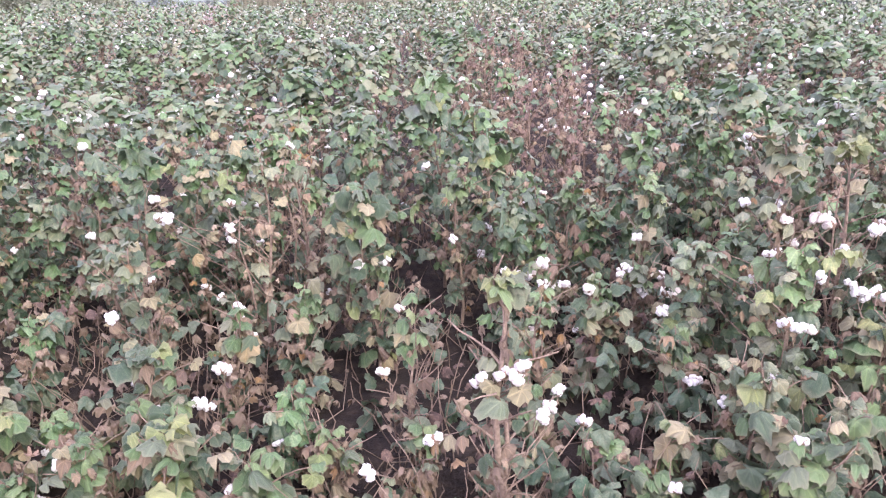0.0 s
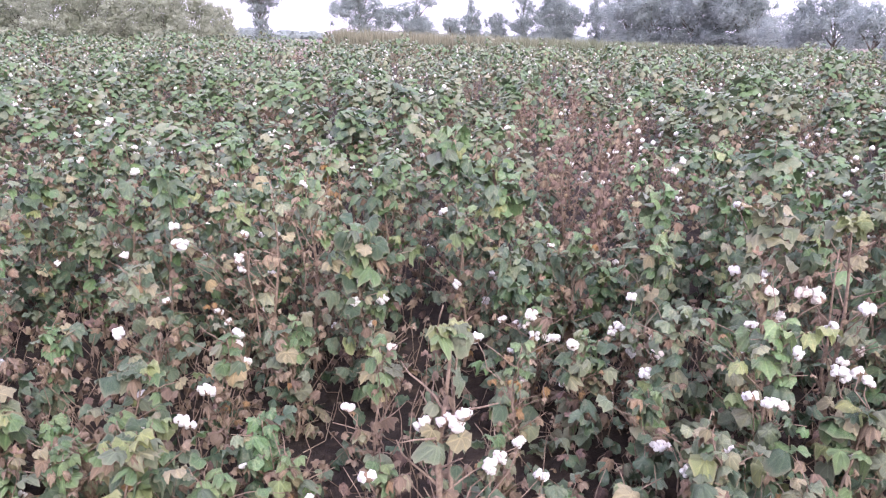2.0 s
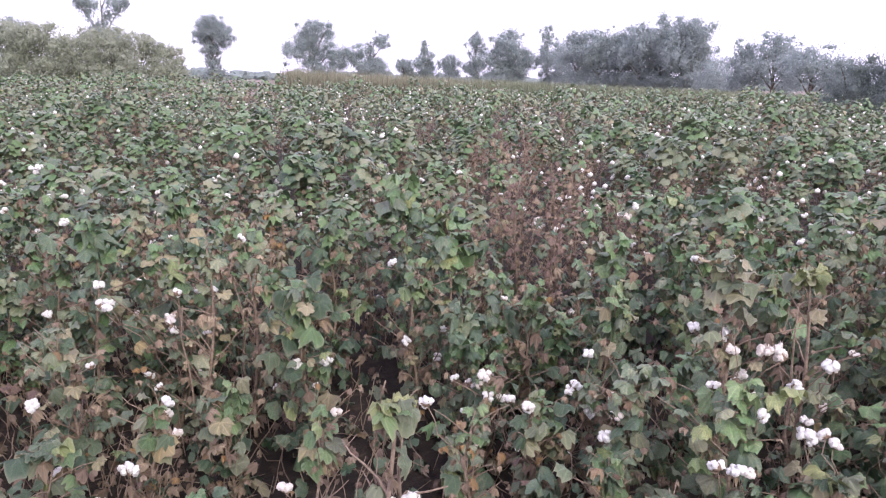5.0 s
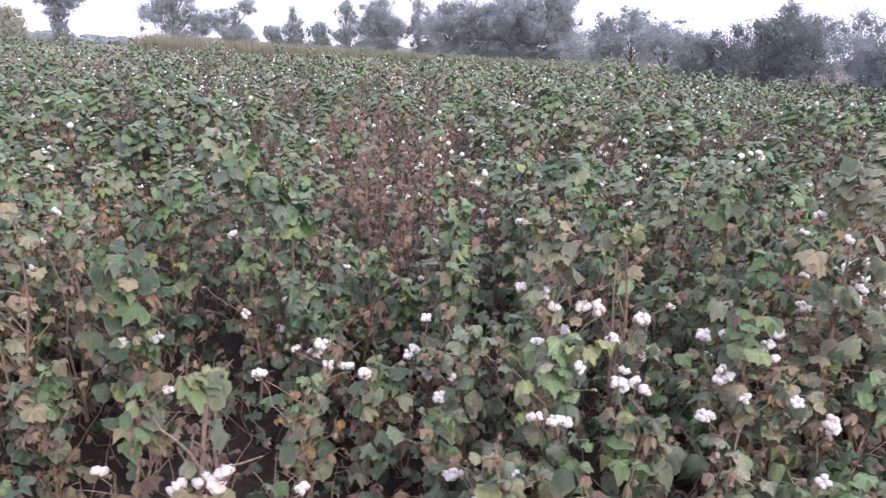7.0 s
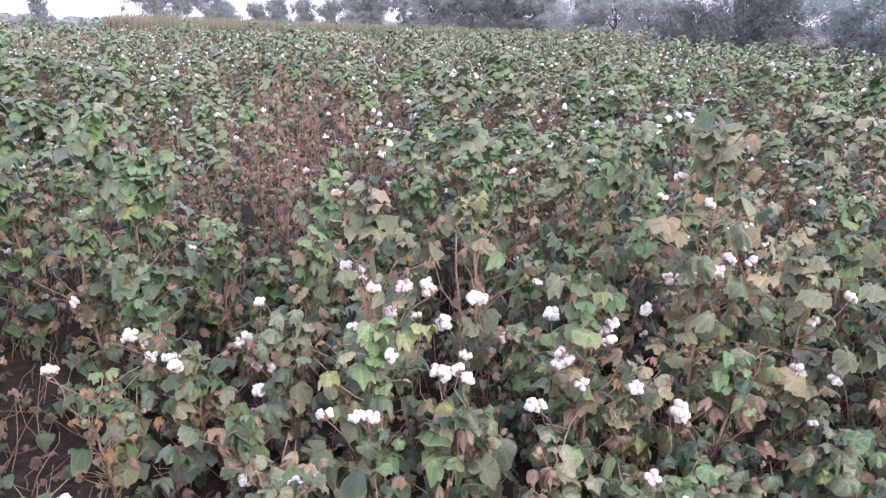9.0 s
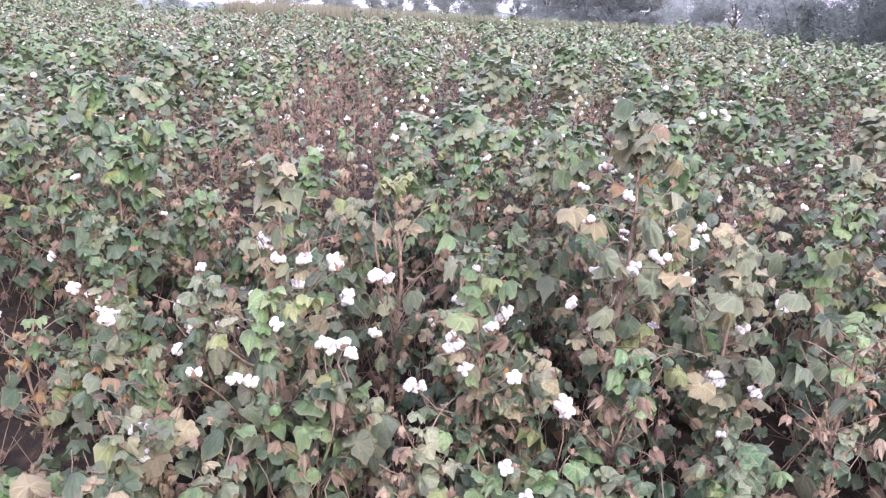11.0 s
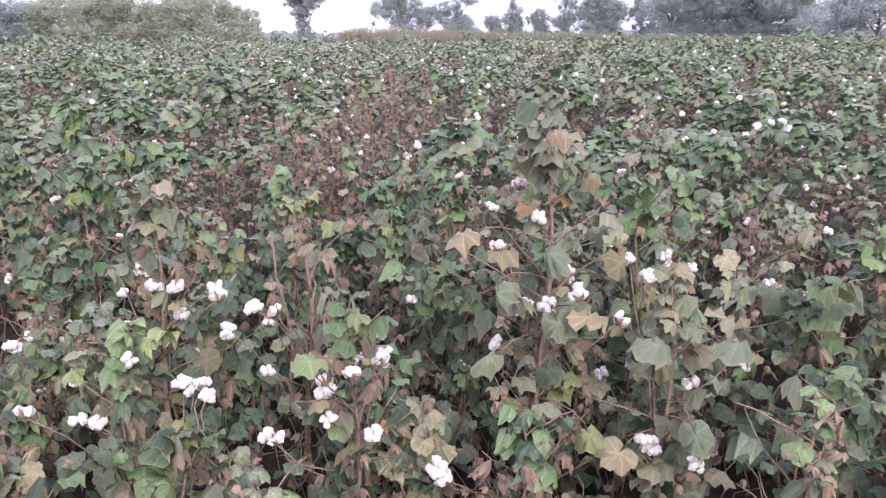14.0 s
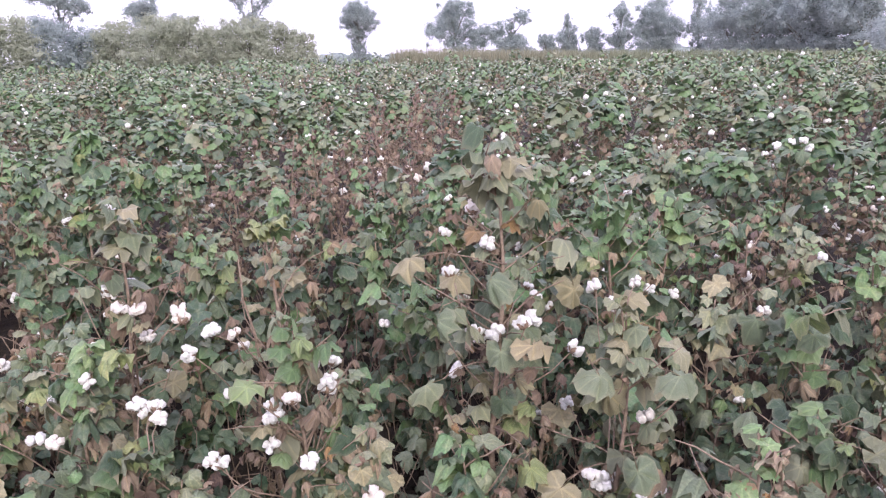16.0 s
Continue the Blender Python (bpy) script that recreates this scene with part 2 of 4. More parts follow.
RIM = 2 * len(LOBES) - 1
LEAF_MESH = {}
for kind, count in (("green", 12), ("young", 6), ("pale", 8), ("dry", 8), ("red", 6), ("fresh", 8), ("straw", 8)):
    some = []
    for k in range(count):
        r = random.Random(100 * len(kind) + 13 * k + ord(kind[0]) + (7 if kind == "straw" else 0))
        if kind in ("dry", "red"):
            v, f, s, c = leaf_shape(r, r.uniform(0.7, 1.6), r.uniform(0.3, 0.8), r.uniform(0.6, 2.6) * r.choice((-1, 1)), r.uniform(0.5, 1.0), width=r.uniform(0.40, 0.75), crumple=0.26, cut=0.0)
            v = [p * 0.72 for p in v]
        elif k % 4 == 3:
            # wilted: folded and hanging
            v, f, s, c = leaf_shape(r, r.uniform(0.8, 1.2), r.uniform(0.3, 0.6), r.uniform(-2.2, -1.2), r.uniform(0.5, 1.0), width=r.uniform(0.55, 0.75), crumple=0.2)
        else:
            v, f, s, c = leaf_shape(r, r.uniform(0.10, 0.60), r.uniform(0.16, 0.50), r.uniform(-1.7, 0.6), r.uniform(0.5, 1.1), width=r.uniform(0.80, 1.08), crumple=r.uniform(0.16, 0.30))
        edge = [1.0 if RIM < i < 1 + 2 * RIM else 0.0 for i in range(len(v))]
        some.append(mesh_of("leaf_" + kind, v, f, [LEAF[kind], PETIOLE], s, veins=c, rims=edge))
    LEAF_MESH[kind] = some


def lump(r, center, size, subdiv, rough):
    bm = bmesh.new()
    bmesh.ops.create_icosphere(bm, subdivisions=subdiv, radius=1.0)
    off = Vector((r.uniform(0, 50), r.uniform(0, 50), r.uniform(0, 50)))
    vs = []
    for v in bm.verts:
        k = 1 + rough * noise.noise(v.co * 1.6 + off) + rough * 0.5 * noise.noise(v.co * 4.2 + off)
        vs.append(Vector((v.co.x * size[0], v.co.y * size[1], v.co.z * size[2])) * k + Vector(center))
    fs = [tuple(x.index for x in f.verts) for f in bm.faces]
    bm.free()
    return vs, fs


def joined(pieces):
    verts, faces = [], []
    for v, f in pieces:
        off = len(verts)
        verts += list(v)
        faces += [tuple(k + off for k in q) for q in f]
    return verts, faces


def lint_mesh(seed, subdiv, locks=4):
    """Lint of an open boll: fluffy locks round a middle, about 1 across."""
    r = random.Random(seed)
    pieces = []
    turn = r.uniform(0, 6)
    for k in range(locks):
        a = turn + 2 * math.pi * k / locks + r.uniform(-0.25, 0.25)
        tilt = r.uniform(0.29, 0.36)
        pieces.append(lump(r, (math.cos(a) * tilt, math.sin(a) * tilt, r.uniform(0.22, 0.42)), (r.uniform(0.22, 0.28), r.uniform(0.22, 0.28), r.uniform(0.24, 0.33)), subdiv, 0.42))
    pieces.append(lump(r, (0, 0, 0.20), (0.22, 0.22, 0.22), max(1, subdiv - 1), 0.3))
    v, f = joined(pieces)
    return mesh_of("lint", v, f, [LINT])


def burr_mesh(seed):
    """The dry, opened case under the lint: pointed bracts bent out."""
    r = random.Random(seed)
    verts, faces = [], []
    n = r.choice((4, 5, 5))
    for k in range(n):
        a = 2 * math.pi * k / n + r.uniform(-0.2, 0.2)
        out, side = Vector((math.cos(a), math.sin(a), 0)), Vector((-math.sin(a), math.cos(a), 0))
        o = len(verts)
        lift = r.uniform(-0.1, 0.15)
        for q, w, z in ((0.05, 0.06, -0.04), (0.28, 0.16, 0.03), (0.42, 0.12, 0.18 + lift), (0.50, 0.02, 0.32 + lift)):
            verts += [out * q - side * w + Vector((0, 0, z)), out * q + Vector((0, 0, z - 0.05)), out * q + side * w + Vector((0, 0, z))]
        for i in range(3):
            for j in range(2):
                faces.append((o + i * 3 + j, o + i * 3 + j + 1, o + i * 3 + j + 4, o + i * 3 + j + 3))
    return mesh_of("burr", verts, faces, [BURR])


LINT_NEAR = [lint_mesh(40 + k, 3, 4 + k % 2) for k in range(7)]
LINT_MID = [lint_mesh(70 + k, 2, 4) for k in range(4)]
LINT_FAR = [lint_mesh(80 + k, 1, 3 + k % 2) for k in range(4)]
BURRS = [burr_mesh(60 + k) for k in range(5)]
_v, _f = lump(random.Random(5), (0, 0, 0.4), (0.32, 0.32, 0.42), 2, 0.08)
CLOSED = mesh_of("closed_boll", _v, _f, [GREEN_BOLL])

def rise(y):
    """The ground climbs gently away from the path."""
    t = min(1.0, max(0.0, (y - 7.0) / 36.0))
    return GROUND + 0.42 * t * t * (3 - 2 * t)


# ---- ground: one sheet out to the horizon, finest by the camera ----
steps = [0.0]
while steps[-1] < 1500:
    steps.append(steps[-1] + max(0.11, 0.13 * (steps[-1] - 4.5)))
gx = np.array([-s for s in reversed(steps[1:])] + steps) + 1.0
gy = np.array([-s for s in reversed(steps[1:])] + steps) + 3.0
gv, gf = [], []
for yy in gy:
    for xx in gx:
        near = math.exp(-(((xx - 1) / 9) ** 2 + ((yy - 3) / 9) ** 2))
        z = 0.05 * noise.noise((xx * 1.3, yy * 1.3, 0)) + 0.03 * noise.noise((xx * 6, yy * 6, 3))
        gv.append((xx, yy, rise(yy) + z * near - 0.01))
nx = len(gx)
for j in range(len(gy) - 1):
    for i in range(nx - 1):
        gf.append((j * nx + i, j * nx + i + 1, (j + 1) * nx + i + 1, (j + 1) * nx + i))
tagged(new("ground", mesh_of("ground", gv, gf, [SOIL])), "dark brown crumbly field soil, plant shade deepened into its colour, dry and bare far off", "soil", kind="structure")

# ---- cotton plants near the path ----
LOOKS = {
    # branches, leaves per branch, reach, leaf size, leaf kinds
    "leafy": (14, 4, 0.185, 0.054, ["green"] * 10 + ["fresh"] * 4 + ["pale"] * 2 + ["young", "straw"] + ["dry"] * 3),
    "mixed": (14, 3, 0.185, 0.050, ["green"] * 6 + ["fresh"] + ["pale"] * 2 + ["straw"] + ["dry"] * 9),
    "bare": (13, 2, 0.185, 0.047, ["green"] * 2 + ["pale"] * 2 + ["straw"] + ["dry"] * 8),
    "pale": (14, 3, 0.195, 0.053, ["pale"] * 6 + ["green"] * 3 + ["young"] + ["straw"] * 2 + ["dry"] * 4),
    "young": (10, 4, 0.150, 0.056, ["young"] + ["fresh"] * 3 + ["green"] * 4 + ["dry"]),
    "red": (14, 4, 0.190, 0.044, ["red"] * 6 + ["dry"] * 3 + ["green"]),
}
LABELS = {
    "leafy": "leafy green cotton plant with broad lobed leaves",
    "mixed": "half-dry cotton plant with green leaves and open white bolls",
    "bare": "thin drying cotton plant, bare brown stems and white bolls",
    "pale": "tall dusty cotton plant with pale yellowing leaves and bolls",
    "young": "low bright yellow-green cotton plant with fresh leaves",
    "red": "withered red-brown cotton plant with shrivelled leaves",
}


ORDER = ["green", "young", "pale", "dry", "red", "fresh", "straw"]
ALL_FOLIAGE = [FOLIAGE[k] for k in ORDER]
BLADE = 1 + 2 * (2 * len(LOBES) - 1)
FINE_LEAF = {kind: [(np.array([tuple(v.co) for v in me.vertices[:BLADE]]), [tuple(p.vertices) for p in me.polygons if p.material_index == 0], [d.value for d in me.attributes["vein"].data[:BLADE]])
                    for me in LEAF_MESH[kind]] for kind in ORDER}

LITE_LEAF = {kind: [(v[[0] + list(range(1 + RIM, 1 + 2 * RIM))], [(0, i + 2, i + 1) for i in range(RIM - 1)], [c[0]] + c[1 + RIM:1 + 2 * RIM]) for v, f, c in FINE_LEAF[kind]]
             for kind in ORDER}


def put_boll(root, r, p, size, near=True, fine=True):
    rot = (r.uniform(-0.9, 0.9), r.uniform(-0.9, 0.9), r.uniform(0, 6.28))
    b = child("boll", r.choice(LINT_FAR if not near else LINT_NEAR if fine else LINT_MID), root, p, rot, size, "open white cotton boll")
    if near:
        child("burr", r.choice(BURRS), b, (0, 0, 0), (0, 0, r.uniform(0, 6)), 1.0, "dry brown burr")
    return b


def cotton_plant(x, y, top, kind, bolls=(), extra=0, crown=None, lush=1.0, whole=None, stout=1.0, cap=1.0, tilt=None, accents=()):
    """A cotton plant rooted at x, y with its tip at height top; bolls: their places; accents: single large leaves, by place, kind, size, heading and pitch. Close to the path every leaf is a part of its own."""
    r = random.Random(round(x * 731 + y * 1277 + 5000))
    whole = y > 4.15 if whole is None else whole
    root = tagged(new("cotton_plant"), LABELS[kind], "cotton plant", "cotton plants of the field")
    root.location = (x, y, GROUND)
    h = top - GROUND
    lean = Vector((r.uniform(-0.06, 0.06), r.uniform(-0.06, 0.06), 0))
    if tilt is not None:
        lean = Vector((*tilt, 0))
    bend = r.uniform(0, 6.28)
    LV, LF, LS, LC, BR = [], [], [], [], []

    def axis(t):
        w = 0.018 * math.sin(t * 7 + bend)
        return Vector((lean.x * t + w, lean.y * t + 0.6 * w, h * t))

    def put_leaf(p, az, what, size, pitch=None, spread=False):
        pitch = r.uniform(-0.75, 0.50) if pitch is None else pitch
        turn = Euler((pitch, r.uniform(-0.6, 0.6), az - math.pi / 2), "XYZ")
        pick = r.randrange(len(LEAF_MESH[what]))
        if spread and pick % 4 == 3:
            pick -= 1
        if not whole:
            ob = child("leaf", LEAF_MESH[what][pick], root, p, turn, size)
            return
        verts, faces, veins = (FINE_LEAF if y < 3.3 else LITE_LEAF)[what][pick]
        o = sum(len(v) for v in LV)
        LV.append(verts @ np.array(turn.to_matrix()).T * size + np.array(p))
        LF.extend(tuple(k + o for k in q) for q in faces)
        LS.extend([ORDER.index(what)] * len(faces))
        LC.extend(veins)

    def put_branch(pts, radii):
        v, f = tube(pts, radii, 4)
        if whole:
            BR.append((v, f))
        else:
            child("branch", mesh_of("branch", v, f, [TWIG]), root)

    stem_pts = [axis(t / 8) for t in range(9)]
    thick = (0.0056 + 0.0054 * min(1.3, h)) * stout
    trunk_tube = tube(stem_pts, [thick * (1 - 0.72 * t / 8) for t in range(9)], 6)
    n, per, reach, size, kinds = LOOKS[kind]
    n = max(6, round(n * (0.50 + 0.66 * h)))
    free = []
    for k in range(n):
        t = 0.06 + 0.88 * (k + r.random() * 0.6) / n
        az = k * 2.4 + bend
        long = reach * (0.55 + 0.75 * math.sin(math.pi * min(1, (1.08 - t) / 0.95))) * r.uniform(0.7, 1.25) * min(1.15, 0.55 + 0.5 * h)
        p = axis(t)
        pts, d = [p], Vector((math.cos(az), math.sin(az), r.uniform(0.5, 1.7))).normalized()
        for s in range(4):
            d = (d + Vector((r.uniform(-0.4, 0.4), r.uniform(-0.4, 0.4), -0.06))).normalized()
            pts.append(pts[-1] + d * long / 4)
        put_branch(pts, [q * stout for q in (0.0036, 0.0031, 0.0026, 0.0021, 0.0014)])
        shade = kinds if t > 0.5 else ["green"] * 7 + ["dry"] * 2 + kinds if kind == "leafy" else ["dry"] * 4 + ["green"] * 6 + kinds
        for s in range(round(per * lush)):
            q = pts[1 + s % 4]
            what = r.choice(shade)
            put_leaf(q, az + r.choice((-1, 1)) * r.uniform(0.2, 1.6), what, size * r.uniform(0.45, 1.3))
        if r.random() < 0.9 * lush:
            put_leaf(p, az + r.uniform(-0.4, 0.4), r.choice(shade), size * r.uniform(0.9, 1.45))
        free.append(pts[-1])
    for k in range(9 if kind in ("bare", "mixed", "red") else 5):
        az, t = r.uniform(0, 6.28), r.uniform(0.05, 0.6)
        p = axis(t)
        d = Vector((math.cos(az), math.sin(az), r.uniform(0.8, 2.2))).normalized()
        pts = [p]
        for s in range(4):
            d = (d + Vector((r.uniform(-0.35, 0.35), r.uniform(-0.35, 0.35), 0.05))).normalized()
            pts.append(pts[-1] + d * h * r.uniform(0.05, 0.10))
        put_branch(pts, [0.0040, 0.0034, 0.0028, 0.0022, 0.0014])
        put_leaf(pts[-1], az, "dry", size * r.uniform(0.5, 1.0))
        put_leaf(pts[2], az + 1.5, r.choice(kinds), size * r.uniform(0.4, 0.8))
        free.append(pts[3])
    # drying plants often fork near the ground
    for k in range({"bare": 1, "red": 1}.get(kind, 0)):
        az, side_way = bend + 2.1 * k, r.uniform(0.06, 0.14)
        foot = axis(r.uniform(0.04, 0.25))
        pts = [foot]
        for u in (0.2, 0.4, 0.6, 0.8, 1.0):
            out = side_way * math.sqrt(u)
            pts.append(foot + Vector((math.cos(az) * out + r.uniform(-0.02, 0.02), math.sin(az) * out + r.uniform(-0.02, 0.02), h * 0.68 * u)))
        put_branch(pts, [thick * q for q in (0.60, 0.55, 0.48, 0.40, 0.32, 0.20)])
        free.append(pts[-1])
    # shrivelled bracts along the twigs
    if whole:
        for k in range({"leafy": 5, "red": 10}.get(kind, 20)):
            q = r.choice(free) if r.random() < 0.6 else axis(r.uniform(0.2, 0.9))
            put_leaf(q + Vector((r.uniform(-0.03, 0.03), r.uniform(-0.03, 0.03), r.uniform(-0.03, 0.02))), r.uniform(0, 6.28), "dry", size * r.uniform(0.35, 0.65), r.uniform(-1.2, 1.0))
    # the top: a dome of younger leaves, the outer ones hanging
    whorl = crown or ("pale" if kind == "pale" else "red" if kind == "red" else "fresh")
    many = 3 if kind == "red" else 7 if kind == "bare" and cap == 1 else 11 if cap < 1.5 else 15
    for k in range(many):
        u = k / many
        q = axis(1.0 - (0.025 if whorl == "young" else 0.16) * u / max(0.5, h))
        tip = r.choice(("pale", "dry", "fresh")) if whorl == "young" and k > 6 else whorl
        put_leaf(q, k * 2.4 + bend, tip if r.random() < 0.85 else "green", size * cap * r.uniform(0.75, 1.05) * (0.75 + 0.55 * u), 0.35 - (0.40 if whorl == "young" else 0.95 if cap < 1.4 else 0.75) * u + r.uniform(-0.30, 0.30), True)
    for b in bolls:
        p = Vector((b[0] - x, b[1] - y, b[2] - GROUND))
        flat = math.hypot(p.x, p.y)
        t = min(0.92, max(0.06, (p.z - 0.04 - 1.0 * flat) / h))
        a, end = axis(t), p + Vector((0, 0, -0.012))
        mid = a.lerp(p, 0.55) + Vector((0, 0, -0.10 * flat))
        crook = [a] + [a.lerp(end, u) + Vector((r.uniform(-0.022, 0.022), r.uniform(-0.022, 0.022), r.uniform(-0.015, 0.015) - 0.30 * flat * u * (1 - u))) for u in (0.2, 0.4, 0.6, 0.8)] + [end]
        put_branch(crook, [0.0036, 0.0032, 0.0029, 0.0026, 0.0023, 0.0020])
        if flat > 0.12:
            put_leaf(crook[2], math.atan2(p.y, p.x) + r.uniform(-1.2, 1.2), r.choice(kinds), size * r.uniform(0.6, 1.0))
        put_boll(root, r, p - Vector((0, 0, 0.012)), r.uniform(0.045, 0.057))
        if r.random() < 0.8:
            put_leaf(mid, math.atan2(p.y, p.x) + r.uniform(-1.4, 1.4), r.choice(kinds), size * r.uniform(0.6, 1.1))
    for ax, ay, az, what, wide, heading, pitch in accents:
        p = Vector((ax - x, ay - y, az - GROUND))
        a = axis(min(0.95, max(0.1, (p.z - 0.06) / h)))
        put_branch([a, a.lerp(p, 0.4) + Vector((0, 0, 0.02)), a.lerp(p, 0.75) + Vector((0, 0, 0.02)), p], [0.0026, 0.0022, 0.0019, 0.0016])
        put_leaf(p, heading, what, wide, pitch)
    for k in range(extra):
        if free:
            q = free.pop(r.randrange(len(free)))
            pick = r.random()
            if pick < 0.4:
                put_boll(root, r, q, r.uniform(0.036, 0.048), fine=False)
            elif pick < 0.85:
                child("burr", r.choice(BURRS), root, q, (r.uniform(-0.8, 0.8), r.uniform(-0.8, 0.8), r.uniform(0, 6)), r.uniform(0.036, 0.050), "empty dry brown burr")
            else:
                child("closed_boll", CLOSED, root, q, (r.uniform(-0.6, 0.6), r.uniform(-0.6, 0.6), 0), r.uniform(0.030, 0.040), "closed tan-green boll")
    if whole:
        child("foliage", mesh_of("foliage", np.concatenate(LV).tolist(), LF, ALL_FOLIAGE, LS, veins=LC), root)
    v, f = joined([trunk_tube] + BR)
    woody = [0] * len(trunk_tube[1]) + [1] * (len(f) - len(trunk_tube[1]))
    child("stem", mesh_of("stem", v, f, [STEM, TWIG], woody), root)
    placed.append((x, y))
    return root


placed = []
# row by the path, from the start of the walk to its end
cotton_plant(0.20, 2.27, 0.775, "bare", [(0.136, 2.241, 0.446), (0.20, 2.23, 0.465), (0.262, 2.22, 0.492), (0.225, 2.22, 0.47), (0.33, 2.352, 0.241), (0.38, 2.42, 0.235),
             (0.444, 2.63, 0.175), (0.519, 2.553, 0.08)], crown="young", lush=0.3, stout=1.5, cap=0.90, tilt=(-0.012, -0.03))
cotton_plant(-0.10, 2.66, 0.52, "bare", [(-0.209, 2.576, 0.295), (-0.243, 2.164, 0.18), (-0.016, 2.061, 0.352)], lush=0.5)
cotton_plant(-0.86, 2.14, 0.30, "young", [(-0.66, 2.15, 0.12)], crown="young")
cotton_plant(-1.13, 2.66, 0.34, "leafy", [(-1.303, 2.355, 0.101), (-1.28, 2.40, 0.08), (-1.042, 2.565, 0.163), (-1.50, 2.62, -0.04)], crown="young")
cotton_plant(-0.86, 2.96, 0.42, "bare", [(-0.822, 3.146, 0.171), (-0.897, 3.212, 0.291), (-0.90, 3.22, 0.235), (-0.868, 2.77, 0.228), (-0.84, 2.76, 0.22),
             (-0.925, 2.685, 0.127), (-0.89, 2.68, 0.11)], lush=0.7)
cotton_plant(-1.30, 3.20, 0.60, "mixed", [(-1.365, 3.033, 0.345), (-1.346, 3.139, -0.03)], crown="pale")
cotton_plant(-1.05, 3.72, 0.80, "mixed", [(-1.221, 3.424, 0.659), (-1.27, 3.44, 0.64), (-0.954, 3.462, 0.588), (-0.941, 3.994, 0.551), (-1.30, 3.50, 0.72)], extra=2)
cotton_plant(-1.84, 4.10, 0.72, "mixed", [(-1.875, 3.999, 0.392)], extra=3)
cotton_plant(-0.31, 3.48, 0.76, "leafy", [(-0.249, 3.529, 0.387), (-0.371, 3.423, 0.407), (-0.342, 3.511, 0.483), (-0.187, 3.395, 0.18)], cap=1.4)
cotton_plant(-0.60, 3.12, 0.40, "mixed", [(-0.604, 3.214, 0.26), (-0.575, 3.215, 0.275)])
cotton_plant(0.12, 4.00, 0.74, "mixed", [(0.09, 3.897, 0.357), (0.076, 4.078, 0.471), (0.239, 4.031, 0.221), (0.266, 4.022, 0.372)])
cotton_plant(0.50, 3.62, 0.40, "bare", [(0.413, 3.711, 0.21), (0.474, 3.578, 0.271), (0.49, 3.752, 0.188), (0.558, 3.647, 0.176), (0.504, 3.504, 0.249), (0.481, 3.351, 0.42)], extra=3)
cotton_plant(0.98, 3.46, 0.38, "bare", [(0.867, 3.484, 0.304), (0.89, 3.49, 0.325), (1.06, 3.379, 0.232), (1.094, 3.456, 0.189), (0.988, 3.155, 0.25), (1.049, 3.162, 0.337)], extra=3)
cotton_plant(0.31, 4.22, 0.88, "leafy", cap=1.4)
cotton_plant(0.05, 4.58, 1.10, "leafy", [(-0.049, 4.464, 0.618)], extra=1, cap=1.5)
cotton_plant(-0.44, 4.58, 0.86, "leafy")
cotton_plant(-0.95, 4.50, 0.84, "leafy", extra=2)
cotton_plant(0.93, 2.88, 0.30, "mixed", [(0.975, 2.738, 0.13), (1.00, 2.76, 0.12)])
cotton_plant(0.76, 3.32, 0.34, "mixed", [(0.938, 3.375, 0.238), (0.658, 3.237, 0.321), (0.662, 3.214, 0.331), (0.596, 3.415, 0.267)], extra=2)
cotton_plant(0.42, 3.06, 0.36, "bare", [(0.242, 3.157, 0.36)], lush=0.4)
cotton_plant(0.37, 2.62, 0.16, "bare", lush=0.5)
cotton_plant(1.36, 2.36, 0.24, "leafy", [(1.414, 2.476, -0.08)], crown="pale")
cotton_plant(1.44, 3.06, 1.02, "bare", [(1.369, 3.063, 0.722), (1.395, 3.05, 0.75), (1.666, 3.045, 0.54), (1.612, 3.112, 0.665), (1.635, 3.09, 0.64), (1.35, 3.0, 0.55),
             (1.49, 2.94, 0.53), (1.455, 2.819, 0.526), (1.349, 2.70, 0.365), (1.39, 2.72, 0.35), (1.252, 2.602, 0.431), (1.53, 3.02, 0.69), (1.477, 3.109, 0.559), (1.418, 3.054, 0.673)], extra=6, crown="pale", cap=1.4)
cotton_plant(1.84, 3.32, 0.90, "bare", [(1.836, 3.095, 0.605), (1.793, 3.038, 0.63), (1.767, 3.129, 0.359), (1.69, 3.06, 0.532)], extra=3, crown="young", lush=0.3, stout=1.2, cap=1.2)
cotton_plant(1.63, 2.68, 0.34, "young", [(1.663, 2.838, 0.435), (1.70, 2.82, 0.455), (1.63, 2.83, 0.45), (1.72, 2.80, 0.43)], crown="young")
cotton_plant(2.15, 2.84, 0.74, "mixed", [(2.072, 2.876, 0.425), (2.08, 2.87, 0.475), (2.105, 2.86, 0.45), (2.123, 2.778, 0.405), (1.948, 2.739, 0.351), (2.286, 2.698, 0.42),
             (2.185, 3.076, 0.542), (2.266, 2.891, 0.574), (2.25, 2.90, 0.535), (2.103, 3.119, 0.521), (2.209, 2.748, 0.569), (1.975, 2.745, 0.34)])
